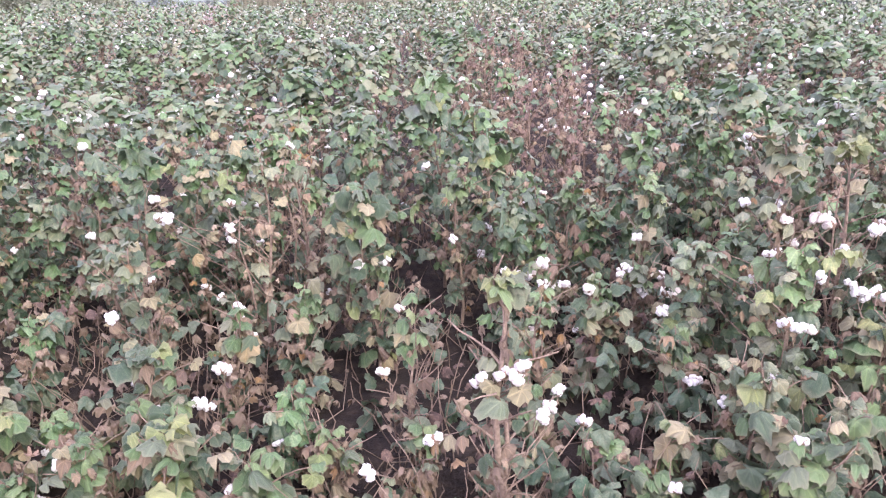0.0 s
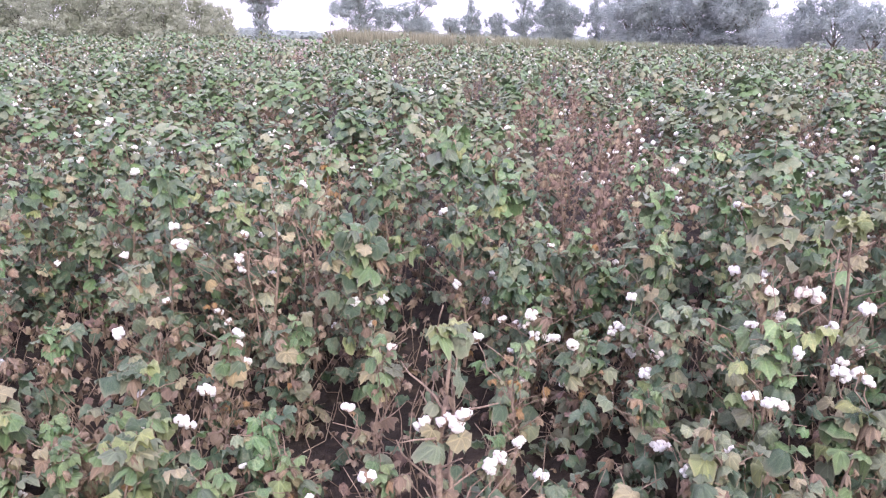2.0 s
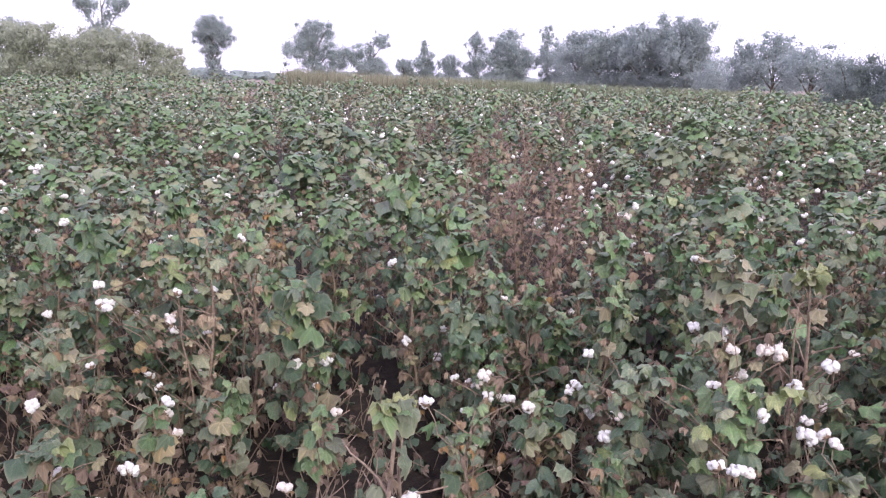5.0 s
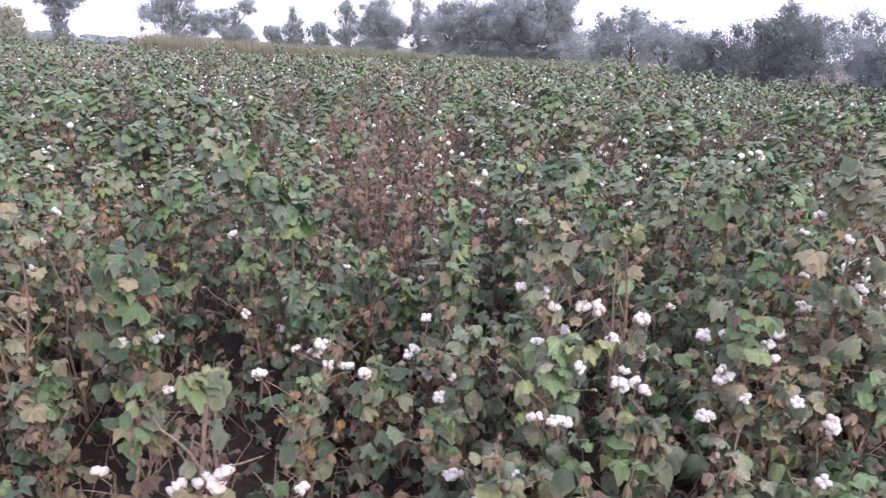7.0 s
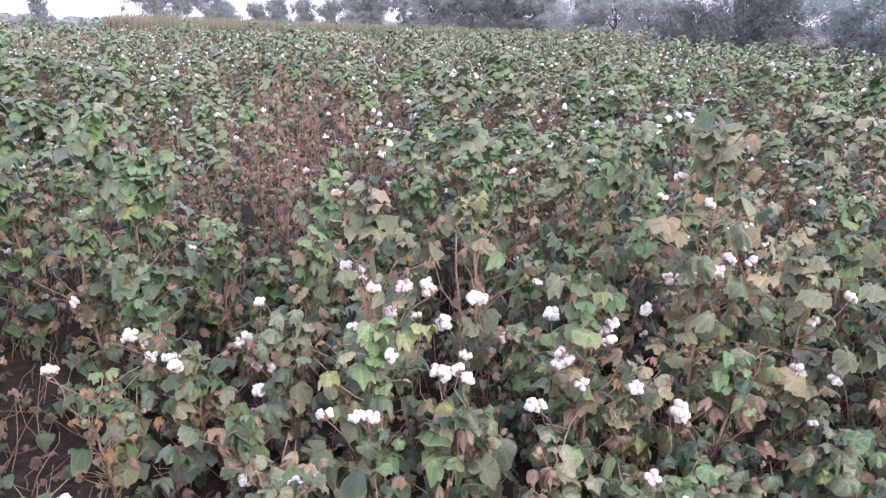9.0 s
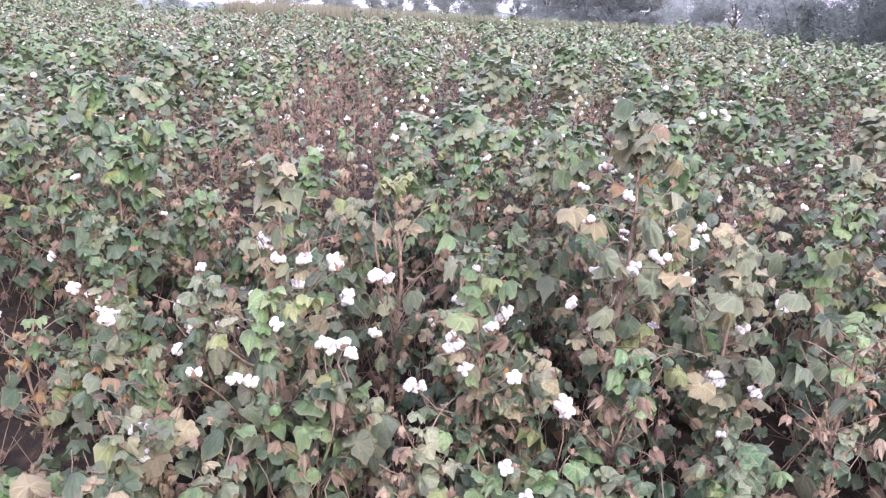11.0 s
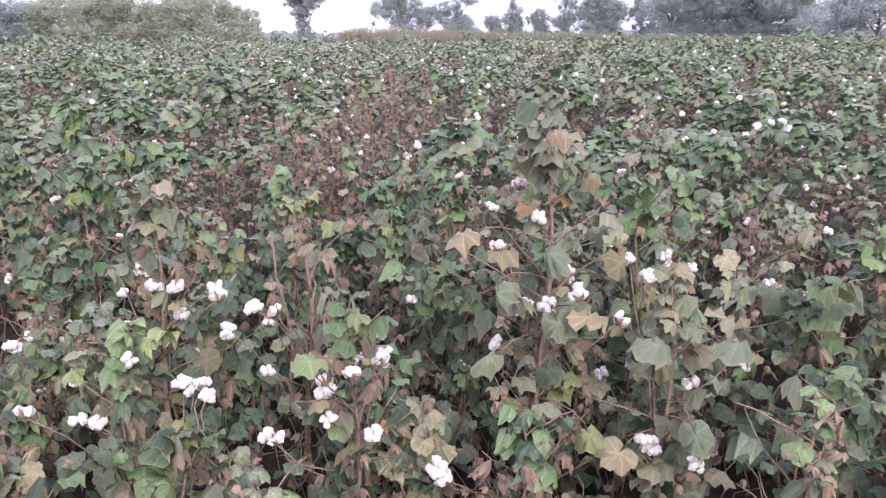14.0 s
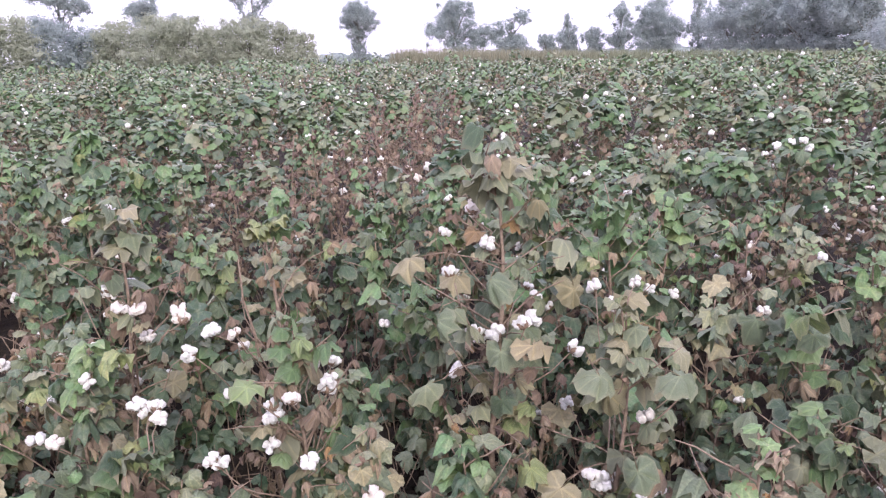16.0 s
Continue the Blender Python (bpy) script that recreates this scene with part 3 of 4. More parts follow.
cotton_plant(2.72, 3.14, 1.25, "pale", [(2.573, 3.156, 0.835), (2.732, 3.06, 0.692), (2.67, 3.06, 0.69), (2.82, 3.15, 0.71), (2.949, 3.13, 0.631),
             (2.691, 3.127, 0.951), (2.631, 3.221, 1.029), (2.832, 2.982, 0.755), (2.63, 3.27, 0.603), (2.567, 3.269, 0.464), (2.742, 3.375, 0.544), (2.482, 2.716, 0.286), (2.46, 2.72, 0.32)], extra=6, cap=1.25, tilt=(0.0, 0.0),
             accents=[(2.84, 2.99, 0.70, "straw", 0.068, -1.2, -0.2), (2.76, 2.98, 0.70, "pale", 0.064, -1.5, -0.9), (2.93, 3.20, 0.86, "straw", 0.068, -1.0, -1.3), (2.52, 3.05, 0.92, "straw", 0.068, -2.4, -0.5),
                      (2.74, 2.98, 0.90, "pale", 0.068, -1.7, -0.7), (2.60, 2.96, 0.80, "pale", 0.064, -2.0, -1.0), (2.62, 2.86, 0.62, "pale", 0.068, -2.2, -0.4), (2.86, 2.88, 0.40, "young", 0.062, -1.4, -0.5)])
cotton_plant(2.39, 3.62, 0.62, "leafy", [(2.388, 3.578, 0.228)])
cotton_plant(3.12, 3.04, 0.78, "pale", [(3.027, 2.917, 0.34), (3.204, 2.902, 0.333), (3.17, 2.89, 0.29), (3.06, 2.96, 0.31), (3.267, 3.008, 0.583), (2.998, 3.474, 0.721),
             (3.071, 3.461, 0.67), (3.174, 3.07, 0.458), (3.075, 3.086, 0.228), (2.927, 3.358, 0.342)], extra=3,
             accents=[(3.07, 3.00, 0.60, "straw", 0.074, -1.7, -1.15), (3.02, 2.96, 0.66, "pale", 0.068, -1.2, -0.4), (3.20, 2.92, 0.68, "pale", 0.064, -0.8, -0.3), (3.14, 2.86, 0.46, "pale", 0.068, -1.5, -1.0), (2.98, 2.86, 0.36, "straw", 0.068, -2.0, -0.6)])
cotton_plant(3.58, 3.06, 0.50, "leafy")
cotton_plant(3.74, 3.66, 0.64, "leafy")
cotton_plant(3.66, 4.50, 0.66, "red", [(3.62, 4.45, 0.50), (3.656, 4.228, 0.418)])
cotton_plant(2.66, 4.10, 0.97, "leafy", cap=1.3)
cotton_plant(3.23, 4.32, 0.88, "leafy", cap=1.3)
cotton_plant(1.12, 3.94, 0.60, "leafy")
cotton_plant(1.58, 3.90, 0.66, "leafy", crown="pale")
cotton_plant(2.04, 4.12, 0.72, "leafy")
cotton_plant(1.22, 4.52, 0.76, "leafy", extra=1)
cotton_plant(1.72, 4.72, 0.74, "leafy")
cotton_plant(0.74, 4.12, 0.62, "mixed", extra=2)
# the withered patch, and tufts of bolls farther in
cotton_plant(0.74, 5.76, 0.98, "red", extra=1)
cotton_plant(1.00, 5.94, 0.86, "red", [(0.959, 5.974, 0.565), (1.03, 5.97, 0.56), (0.90, 5.97, 0.62)])
cotton_plant(1.26, 5.62, 0.76, "bare", extra=1)
cotton_plant(1.54, 6.02, 0.82, "red", [(1.65, 6.053, 0.735), (1.60, 6.0, 0.66)])
cotton_plant(0.96, 5.24, 0.70, "red", extra=1)
cotton_plant(0.46, 5.44, 0.70, "red", extra=1)
cotton_plant(1.83, 5.50, 0.66, "leafy")
cotton_plant(2.06, 6.42, 0.78, "leafy")
cotton_plant(2.26, 7.06, 0.78, "mixed", [(2.213, 7.087, 0.681), (2.26, 7.08, 0.66)])
cotton_plant(3.36, 7.86, 0.84, "red", [(3.355, 7.89, 0.756), (3.42, 7.88, 0.70), (3.30, 7.86, 0.66), (3.25, 7.84, 0.74)])
cotton_plant(0.60, 9.10, 1.20, "red", extra=2)
cotton_plant(0.42, 8.60, 1.05, "red", extra=2)
cotton_plant(0.98, 9.30, 1.15, "red", extra=2)
cotton_plant(0.72, 7.60, 1.02, "red", extra=2)
cotton_plant(1.34, 7.30, 1.04, "red", extra=2)
cotton_plant(1.12, 6.62, 0.98, "red", extra=2)
cotton_plant(0.62, 6.40, 0.98, "mixed", extra=1)
cotton_plant(0.95, 8.20, 1.10, "red", extra=2)
cotton_plant(3.84, 5.56, 0.62, "mixed", [(3.841, 5.541, 0.443)], extra=2)
cotton_plant(4.12, 6.46, 0.92, "mixed", [(4.107, 6.435, 0.888), (4.02, 6.42, 0.86), (4.18, 6.42, 0.89), (4.24, 6.44, 0.84), (3.95, 6.44, 0.80)])
cotton_plant(-2.42, 4.96, 0.90, "mixed", [(-2.367, 5.105, 0.845), (-2.594, 4.831, 0.794), (-2.45, 5.08, 0.84), (-2.29, 4.95, 0.70)])

def hollow_at(px, py):
    """The shaded openings between the rows, where hardly anything grows."""
    return -0.60 < px < 0.58 and 2.80 < py < 3.40 or abs(px - (0.35 - 0.62 * (py - 3.3))) < 0.32 and 3.3 <= py < 4.35 or 3.36 < px < 3.80 and 3.85 < py < 4.9


# the plants between them
fill = random.Random(21)
y = 2.08
while y < 5.1:
    gap = 0.26 if y < 2.7 else 0.34
    x = -0.85 * y - 0.5
    while x < 0.84 * y + 1.9:
        px, py = x + fill.uniform(-0.1, 0.1), y + fill.uniform(-0.09, 0.09)
        x += gap * fill.uniform(0.9, 1.2)
        pick = fill.random()
        front = 2.05 if px < 0.9 else 2.05 + 0.24 * (px - 0.9)
        if py < front:
            continue
        lane = hollow_at(px, py) or -2.3 < px < -1.55 and 3.3 < py < 4.0
        if min((px - a) ** 2 + (py - b) ** 2 for a, b in placed) < (0.17 if py < 2.9 else 0.24) ** 2:
            continue
        if -0.02 < px < 0.60 and 2.20 < py < 2.80:
            continue
        if lane:
            if pick < 0.85:
                continue
            top, pick = fill.uniform(-0.10, 0.08), 0.1
        elif 0.36 < px < 0.90 and py < 3.05:
            top, pick = fill.uniform(-0.02, 0.16), 0.55 + 0.4 * pick
        elif py < 2.7:
            top = fill.uniform(0.06, 0.36) if px < 3.2 else fill.uniform(0.30, 0.55)
        elif py < 3.5:
            top = fill.uniform(0.22, 0.62)
        elif 0.45 < px < 1.6:
            top = fill.uniform(0.28, 0.52)
        else:
            top = fill.uniform(0.42, 0.98)
        # drier by the start of the walk, greener in the middle, paler towards its end
        a, b, c = (0.12, 0.50, 0.97) if px < 0.25 and py < 4 else (0.24, 0.58, 0.96) if px < 0.25 else (0.58, 0.84, 0.97) if px < 2.2 else (0.40, 0.66, 0.80)
        kind = "leafy" if pick < a else "mixed" if pick < b else "bare" if pick < c else "pale"
        cotton_plant(px, py, top, kind, extra=fill.choice((0, 2, 3, 4, 6)), lush=fill.uniform(0.8, 1.15), whole=py > 2.5, crown="green" if lane else fill.choice((None, None, "pale")), cap=1.0 if lane or kind == "bare" else fill.uniform(0.90, 1.18))
    y += gap * 0.95


# ---- cotton plants farther in: a set of grown plants, each repeated with its own turn and size ----
def foliage_arrays(r, kind, h, leaves, coarse_mesh, leaf_size, stems=0):
    """Joined leaves of one plant as arrays of verts, triangles and material slots; stems: how many bare twigs go with them."""
    n, per, reach, size, kinds = LOOKS[kind]
    V, F, S = [], [], []
    off = 0
    dome = 0 if kind == "red" else leaves // 4 if kind != "bare" else leaves // 7
    top_kind = "pale" if kind == "pale" else "fresh"
    for k in range(leaves):
        verts, tris = coarse_mesh[r.randrange(len(coarse_mesh))]
        if k < dome:
            u = (k + 0.5) / dome
            az = k * 2.4
            rad = 0.115 * math.sqrt(u)
            p = np.array((math.cos(az) * rad, math.sin(az) * rad, h * (1.0 - 0.17 * u)))
            pitch = 0.15 - 0.95 * u + r.uniform(-0.3, 0.3)
            what = ORDER.index(r.choice((top_kind, top_kind, "pale", "green")))
            big = 1.3
        else:
            t = 0.16 + 0.74 * r.random() ** 0.8
            az = r.uniform(0, 6.283)
            rad = reach * (0.25 + 0.80 * math.sin(math.pi * min(1, (1.1 - t) / 0.95))) * math.sqrt(r.random()) * (0.52 + 0.38 * h)
            p = np.array((math.cos(az) * rad, math.sin(az) * rad, h * t + 0.12 * rad))
            pitch = r.uniform(-1.25, 0.15)
            upper = kinds
            what = ORDER.index(r.choice(["dry"] * 9 + kinds if t < 0.64 else upper))
            big = 0.7 if what in (3, 4) else 1.0
        m = Euler((pitch, r.uniform(-0.4, 0.4), az - math.pi / 2)).to_matrix()
        V.append(verts @ np.array(m).T * (leaf_size * r.uniform(0.65, 1.25) * big) + p)
        F.append(tris + off)
        S += [what] * len(tris)
        off += len(verts)
    for k in range(stems):
        az, z = k * 2.4, h * (0.1 + 0.7 * k / stems)
        w = 0.006 if k else 0.009
        tip = (0, 0, h * 0.97) if k == 0 else (math.cos(az) * 0.15, math.sin(az) * 0.15, z + 0.22)
        foot = (0, 0, 0.0 if k == 0 else z)
        V.append(np.array([(foot[0] - w, foot[1], foot[2]), (foot[0] + w, foot[1], foot[2]), (foot[0], foot[1] + w, foot[2]), tip]))
        F.append(np.array([(0, 1, 3), (1, 2, 3), (2, 0, 3)]) + off)
        S += [8] * 3
        off += 4
    return np.concatenate(V), np.concatenate(F), S


def as_template(shape):
    v, f, *_ = shape
    return np.array([tuple(p) for p in v]), np.array([q for q in f if len(q) == 3])


MID_LEAF = [as_template(leaf_shape(random.Random(k), 0.15 + 0.09 * k, 0.28, -0.3, 0.5, True)) for k in range(5)]
MID = []
for k, kind in enumerate(["leafy"] * 6 + ["mixed"] * 6 + ["pale", "bare", "red", "red"]):
    r = random.Random(300 + k)
    h = r.uniform(0.85, 1.05)
    v, f, s = foliage_arrays(r, kind, h, {"leafy": 150, "mixed": 125, "pale": 120, "bare": 76, "red": 100}[kind], MID_LEAF, LOOKS[kind][3] * 0.80)
    crown_mesh = mesh_of("foliage", v.tolist(), f.tolist(), ALL_FOLIAGE, s)
    pieces = [tube([(0, 0, 0), (0.01, 0, h * 0.5), (0, 0.01, h)], [0.009, 0.006, 0.003], 5)]
    for b in range(12):
        az, z = b * 2.4, h * r.uniform(0.15, 0.8)
        pieces.append(tube([(0, 0, z), (math.cos(az) * 0.09, math.sin(az) * 0.09, z + 0.09), (math.cos(az) * 0.17, math.sin(az) * 0.17, z + 0.17)], [0.004, 0.003, 0.002], 3))
    v, f = joined(pieces)
    MID.append((kind, h, crown_mesh, mesh_of("stem", v, f, [STEM])))


def field_right(y):
    """Where the field ends on the side of the dark trees."""
    return 16.0 if y < 30 else 16.0 + (y - 30) * 0.7


mid = random.Random(77)
y = 5.15
while y < 7.7:
    x = -0.80 * y - 0.1
    while x < 0.81 * y + 1.8:
        px, py = x + mid.uniform(-0.16, 0.16), y + mid.uniform(-0.16, 0.16)
        x += mid.uniform(0.36, 0.52)
        if min((px - a) ** 2 + (py - b) ** 2 for a, b in placed) < 0.29 ** 2:
            continue
        patch = noise.noise((px * 0.45, py * 0.30, 4.0))
        withered = abs(px - 1.0) < 1.0 and 4.9 < py < 8.0
        names = ["red"] if withered and mid.random() < 0.55 else ["bare", "red", "mixed"] if patch > 0.25 else ["leafy"] * 5 + ["mixed"] * 4 + ["pale", "bare", "bare"]
        kind = mid.choice(names)
        k, h, fol, stm = mid.choice([m for m in MID if m[0] == kind])
        s = mid.triangular(0.66, 1.02, 0.84) if kind in ("bare", "red") and not withered else mid.triangular(0.80, 1.20, 1.0) if withered else mid.triangular(0.76, 1.36, 1.0)
        root = tagged(new("cotton_plant"), LABELS[kind], "cotton plant", "cotton plants of the field")
        root.location, root.rotation_euler, root.scale = (px, py, rise(py)), (0, 0, mid.uniform(0, 6.28)), (s, s, s)
        child("foliage", fol, root)
        child("stem", stm, root)
        for b in range(mid.choice((0, 0, 0, 1, 2, 3, 5)) + (kind in ("mixed", "bare", "red"))):
            az, rad = mid.uniform(0, 6.28), mid.uniform(0.04, 0.26)
            put_boll(root, mid, (math.cos(az) * rad, math.sin(az) * rad, h * mid.uniform(0.5, 0.98)), mid.uniform(0.048, 0.060), near=False)
    y += 0.52

# ---- the rest of the field out to its end ----
FAR_LEAF = [(v[[0, 1, 4, 6, 8, len(v) - 1]] if len(v) > 9 else v, None) for v, _ in MID_LEAF]
FAR_LEAF = [(v, np.array([(0, i + 1, i) for i in range(1, len(v) - 1)])) for v, _ in FAR_LEAF]
FAR, MIDFAR, REMOTE = [], [], []
for k, kind in enumerate(["leafy"] * 3 + ["mixed"] * 4 + ["pale"] + ["bare"] * 3 + ["red"]):
    r = random.Random(500 + k)
    h = r.uniform(0.88, 1.05)
    v, f, s = foliage_arrays(r, kind, h, 60 if kind not in ("red", "bare") else 46, FAR_LEAF, LOOKS[kind][3] * 1.08, 9)
    FAR.append((v, f, np.array(s)))
    v, f, s = foliage_arrays(r, kind, h, 130 if kind not in ("red", "bare") else 84, MID_LEAF, LOOKS[kind][3] * 0.82, 26)
    MIDFAR.append((v, f, np.array(s)))
    v, f, s = foliage_arrays(r, kind, h, 36 if kind not in ("red", "bare") else 30, FAR_LEAF, LOOKS[kind][3] * 1.28, 4)
    REMOTE.append((v, f, np.array(s)))
ball = lump(random.Random(9), (0, 0, 0), (1, 1, 0.9), 1, 0.3)
ball = (np.array([tuple(p) for p in ball[0]]), np.array(ball[1]))
far = random.Random(99)
deep = [p for p in placed if p[1] > 7.2]
V, F, S, off = [], [], [], 0
y = 7.65
while y < 56:
    x = min(-0.80 * y - 0.4, -1.06 * y + 4.0)
    while x < min(field_right(y), 0.81 * y + 1.4):
        px, py = x + far.uniform(-0.2, 0.2), y + far.uniform(-0.2, 0.2)
        x += far.uniform(0.44, 0.80) if y < 25 else far.uniform(0.62, 1.05)
        if min((px - a) ** 2 + (py - b) ** 2 for a, b in deep) < 0.3 ** 2:
            continue
        end = 42 + 3 * noise.noise((px * 0.06, 2.0, 0)) if px > -13 else 46 if px > -20 else 55
        if py > end:
            continue
        patch = noise.noise((px * 0.30, py * 0.2, 4.0))
        k = far.choice((9, 10, 11, 11, 11)) if (patch > 0.20 or abs(px - 1.2) < 1.0 and py < 11) and far.random() < 0.72 else far.randrange(11)
        v, f, s = FAR[k]
        if py < 14:
            v, f, s = MIDFAR[k]
        elif py > 24:
            v, f, s = REMOTE[k]
        a, sc = far.uniform(0, 6.28), (far.triangular(0.62, 1.0, 0.82) if k > 7 else far.triangular(0.80, 1.42, 1.04)) * (1.25 if far.random() < (0.10 if px > 4 or py > 20 else 0.05) else 1.0) * (1.08 if px < -8 and py > 25 else 1.0)
        m = np.array([[math.cos(a), -math.sin(a), 0], [math.sin(a), math.cos(a), 0], [0, 0, 1]]) * sc
        V.append(v @ m.T + (px, py, rise(py)))
        F.append(f + off)
        S.append(s)
        off += len(v)
        tuft = noise.noise((px * 0.5, py * 0.5, 9.0))
        for b in range(far.choice((0, 0, 0, 1, 2, 3) if py < 14 else (0, 0, 0, 0, 1, 2) if py < 26 else (0, 0, 0, 0, 0, 1)) + (far.choice((2, 3, 5) if py < 14 else (1, 2, 3)) if tuft > 0.22 else 0)):
            az, rad = far.uniform(0, 6.28), far.uniform(0.05, 0.27)
            V.append(ball[0] * far.uniform(0.022, 0.034) + (px + math.cos(az) * rad, py + math.sin(az) * rad, rise(py) + sc * far.uniform(0.60, 1.02)))
            F.append(ball[1] + off)
            S.append(np.full(len(ball[1]), 7))
            off += len(ball[0])
    y += 0.60 if y < 25 else 0.90
V, F, S = np.concatenate(V), np.concatenate(F), np.concatenate(S)
tagged(new("cotton_field", mesh_of("cotton_field", V.tolist(), F.tolist(), ALL_FOLIAGE + [LINT, TWIG], S.tolist())),
       "dense grey-green cotton plants dotted with white bolls", "cotton field", kind="stuff")

# ---- fallen leaves and twigs on the soil by the path ----
litter = random.Random(31)
pieces = []
for k in range(1100):
    x, y = litter.uniform(-2.2, 4.6), litter.uniform(1.6, 4.2)
    if noise.noise((x * 3.0, y * 3.0, 7.0)) < litter.uniform(-0.7, 0.2) or hollow_at(x, y) and k % 3:
        continue
    verts, tris, _ = FINE_LEAF[litter.choice(("dry", "dry", "red"))][k % 6]
    m = Euler((litter.uniform(-0.9, 0.9), litter.uniform(-0.9, 0.9), litter.uniform(0, 6.28))).to_matrix()
    v = (verts - verts.mean(axis=0)) @ np.array(m).T * litter.uniform(0.02, 0.075) + (x, y, GROUND + litter.uniform(0.02, 0.07))
    pieces.append((v.tolist(), tris))
for k in range(600):
    x, y, a, q = litter.uniform(-2.0, 4.4), litter.uniform(1.7, 4.0), litter.uniform(0, 6.28), litter.uniform(0.05, 0.16)
    if hollow_at(x, y) and k % 2:
        continue
    z = GROUND + litter.uniform(0.03, 0.06)
    pieces.append(tube([(x, y, z), (x + math.cos(a) * q, y + math.sin(a) * q, z + 0.01), (x + math.cos(a + 0.3) * 2 * q, y + math.sin(a + 0.3) * 2 * q, z + litter.uniform(-0.02, 0.16))], [0.003, 0.0025, 0.0015], 3))
v, f = joined(pieces)
tagged(new("leaf_litter", mesh_of("leaf_litter", v, f, [FOLIAGE["dry"]])), "dry brown fallen leaves and twigs on the soil", "leaf litter", kind="stuff")

# ---- tangle of dead twigs and shaded leaves under the plants ----
under = random.Random(47)
V, F, S, off = [], [], [], 0
for k in range(5600):
    x, y = under.uniform(-3.2, 5.2), 2.0 + 4.2 * under.random() ** 1.3
    clump = noise.noise((x * 2.2, y * 2.2, 3.0))
    if clump < under.uniform(-0.75, 0.05) or y < 1.95 + 0.24 * max(0.0, x - 0.9):
        continue
    hollow = hollow_at(x, y)
    z = GROUND + (0.04 if hollow else 0.16 + 0.14 * min(1.0, y - 2.0)) * under.random() + 0.04
    if hollow and k % 3:
        continue
    what = under.choice(("dry", "dry", "dry", "green", "red") if x < 0.3 and not hollow else ("dry", "green", "green", "green", "red") if clump < 0.2 and not hollow else ("green", "green", "green", "red"))
    verts, tris, veins = under.choice(LITE_LEAF[what])
    m = Euler((under.uniform(-1.0, 0.4), under.uniform(-0.5, 0.5), under.uniform(0, 6.28))).to_matrix()
    V.append(verts @ np.array(m).T * under.uniform(0.030, 0.065) + (x, y, z))
    F.extend(tuple(i + off for i in q) for q in tris)
    S.extend([ORDER.index(what)] * len(tris))
    off += len(verts)
for k in range(1500):
    x, y = under.uniform(-3.0, 5.0), 2.05 + 3.6 * under.random() ** 1.2
    if y < 2.0 + 0.24 * max(0.0, x - 0.9) or hollow_at(x, y) and k % 2:
        continue
    a, tall = under.uniform(0, 6.28), under.uniform(0.12, 0.42)
    lx, ly = math.cos(a) * tall * under.uniform(0.1, 0.7), math.sin(a) * tall * under.uniform(0.1, 0.7)
    pts = [(x, y, GROUND)] + [(x + lx * u + under.uniform(-0.018, 0.018), y + ly * u + under.uniform(-0.018, 0.018), GROUND + tall * u) for u in (0.3, 0.55, 0.8, 1.0)]
    v, f = tube(pts, [0.0036, 0.0032, 0.0027, 0.0022, 0.0014], 3)
    V.append(np.array([tuple(p) for p in v]))
    F.extend(tuple(i + off for i in q) for q in f)
    S.extend([7] * len(f))
    off += len(v)
tagged(new("undergrowth", mesh_of("undergrowth", np.concatenate(V).tolist(), F, ALL_FOLIAGE + [STEM], S)),
       "tangle of dead brown twigs and shaded leaves beneath the cotton", "undergrowth", kind="stuff")

# ---- strip of tall grass behind the field ----
def grass_material():
    mat, nodes, links, bsdf = nodes_of("dry_grass")
    rnd = nodes.new("ShaderNodeNewGeometry").outputs["Random Per Island"]
    tone = ramp(nodes, [(0.0, (0.21, 0.215, 0.15)), (0.5, (0.25, 0.245, 0.17)), (1.0, (0.30, 0.28, 0.20))])
    links.new(rnd, tone.inputs[0])
    # greener towards the dark trees
    geo = nodes.new("ShaderNodeNewGeometry")
    sep = nodes.new("ShaderNodeSeparateXYZ")
    links.new(geo.outputs["Position"], sep.inputs[0])
    along = nodes.new("ShaderNodeMapRange")
    along.inputs[1].default_value, along.inputs[2].default_value = -4, 4
    links.new(sep.outputs[0], along.inputs[0])
    col = mixed(nodes, links, along.outputs[0], tone.outputs[0], mixed(nodes, links, 0.7, tone.outputs[0], (0.190, 0.225, 0.140)))
    links.new(col, bsdf.inputs["Base Color"])
    bsdf.inputs["Roughness"].default_value = 0.8
    return mat


gr = random.Random(55)
verts, faces = [], []
for k in range(26000):
    u = gr.random()
    x = -11.5 + 34 * u
    y = 43.5 + 0.05 * x + gr.uniform(0, 3.5)
    tall = (2.0 - 1.0 * u ** 0.8) * gr.triangular(0.55, 1.12, 0.95)
    w = gr.uniform(0.009, 0.022)
    a, lx, ly = gr.uniform(0, 3.14), gr.uniform(-0.3, 0.3), gr.uniform(-0.3, 0.3)
    cx, cy = math.cos(a) * w, math.sin(a) * w
    o = len(verts)
    z = rise(y)
    verts += [(x - cx, y - cy, z), (x + cx, y + cy, z), (x + lx * 0.4 - cx, y + ly * 0.4 - cy, z + tall * 0.65),
              (x + lx * 0.4 + cx, y + ly * 0.4 + cy, z + tall * 0.65), (x + lx, y + ly, z + tall)]
    faces += [(o, o + 1, o + 3, o + 2), (o + 2, o + 3, o + 4)]
tagged(new("tall_grass", mesh_of("tall_grass", verts, faces, [grass_material()])), "tall dry tan-green grass along the field's end", "grass", kind="stuff")

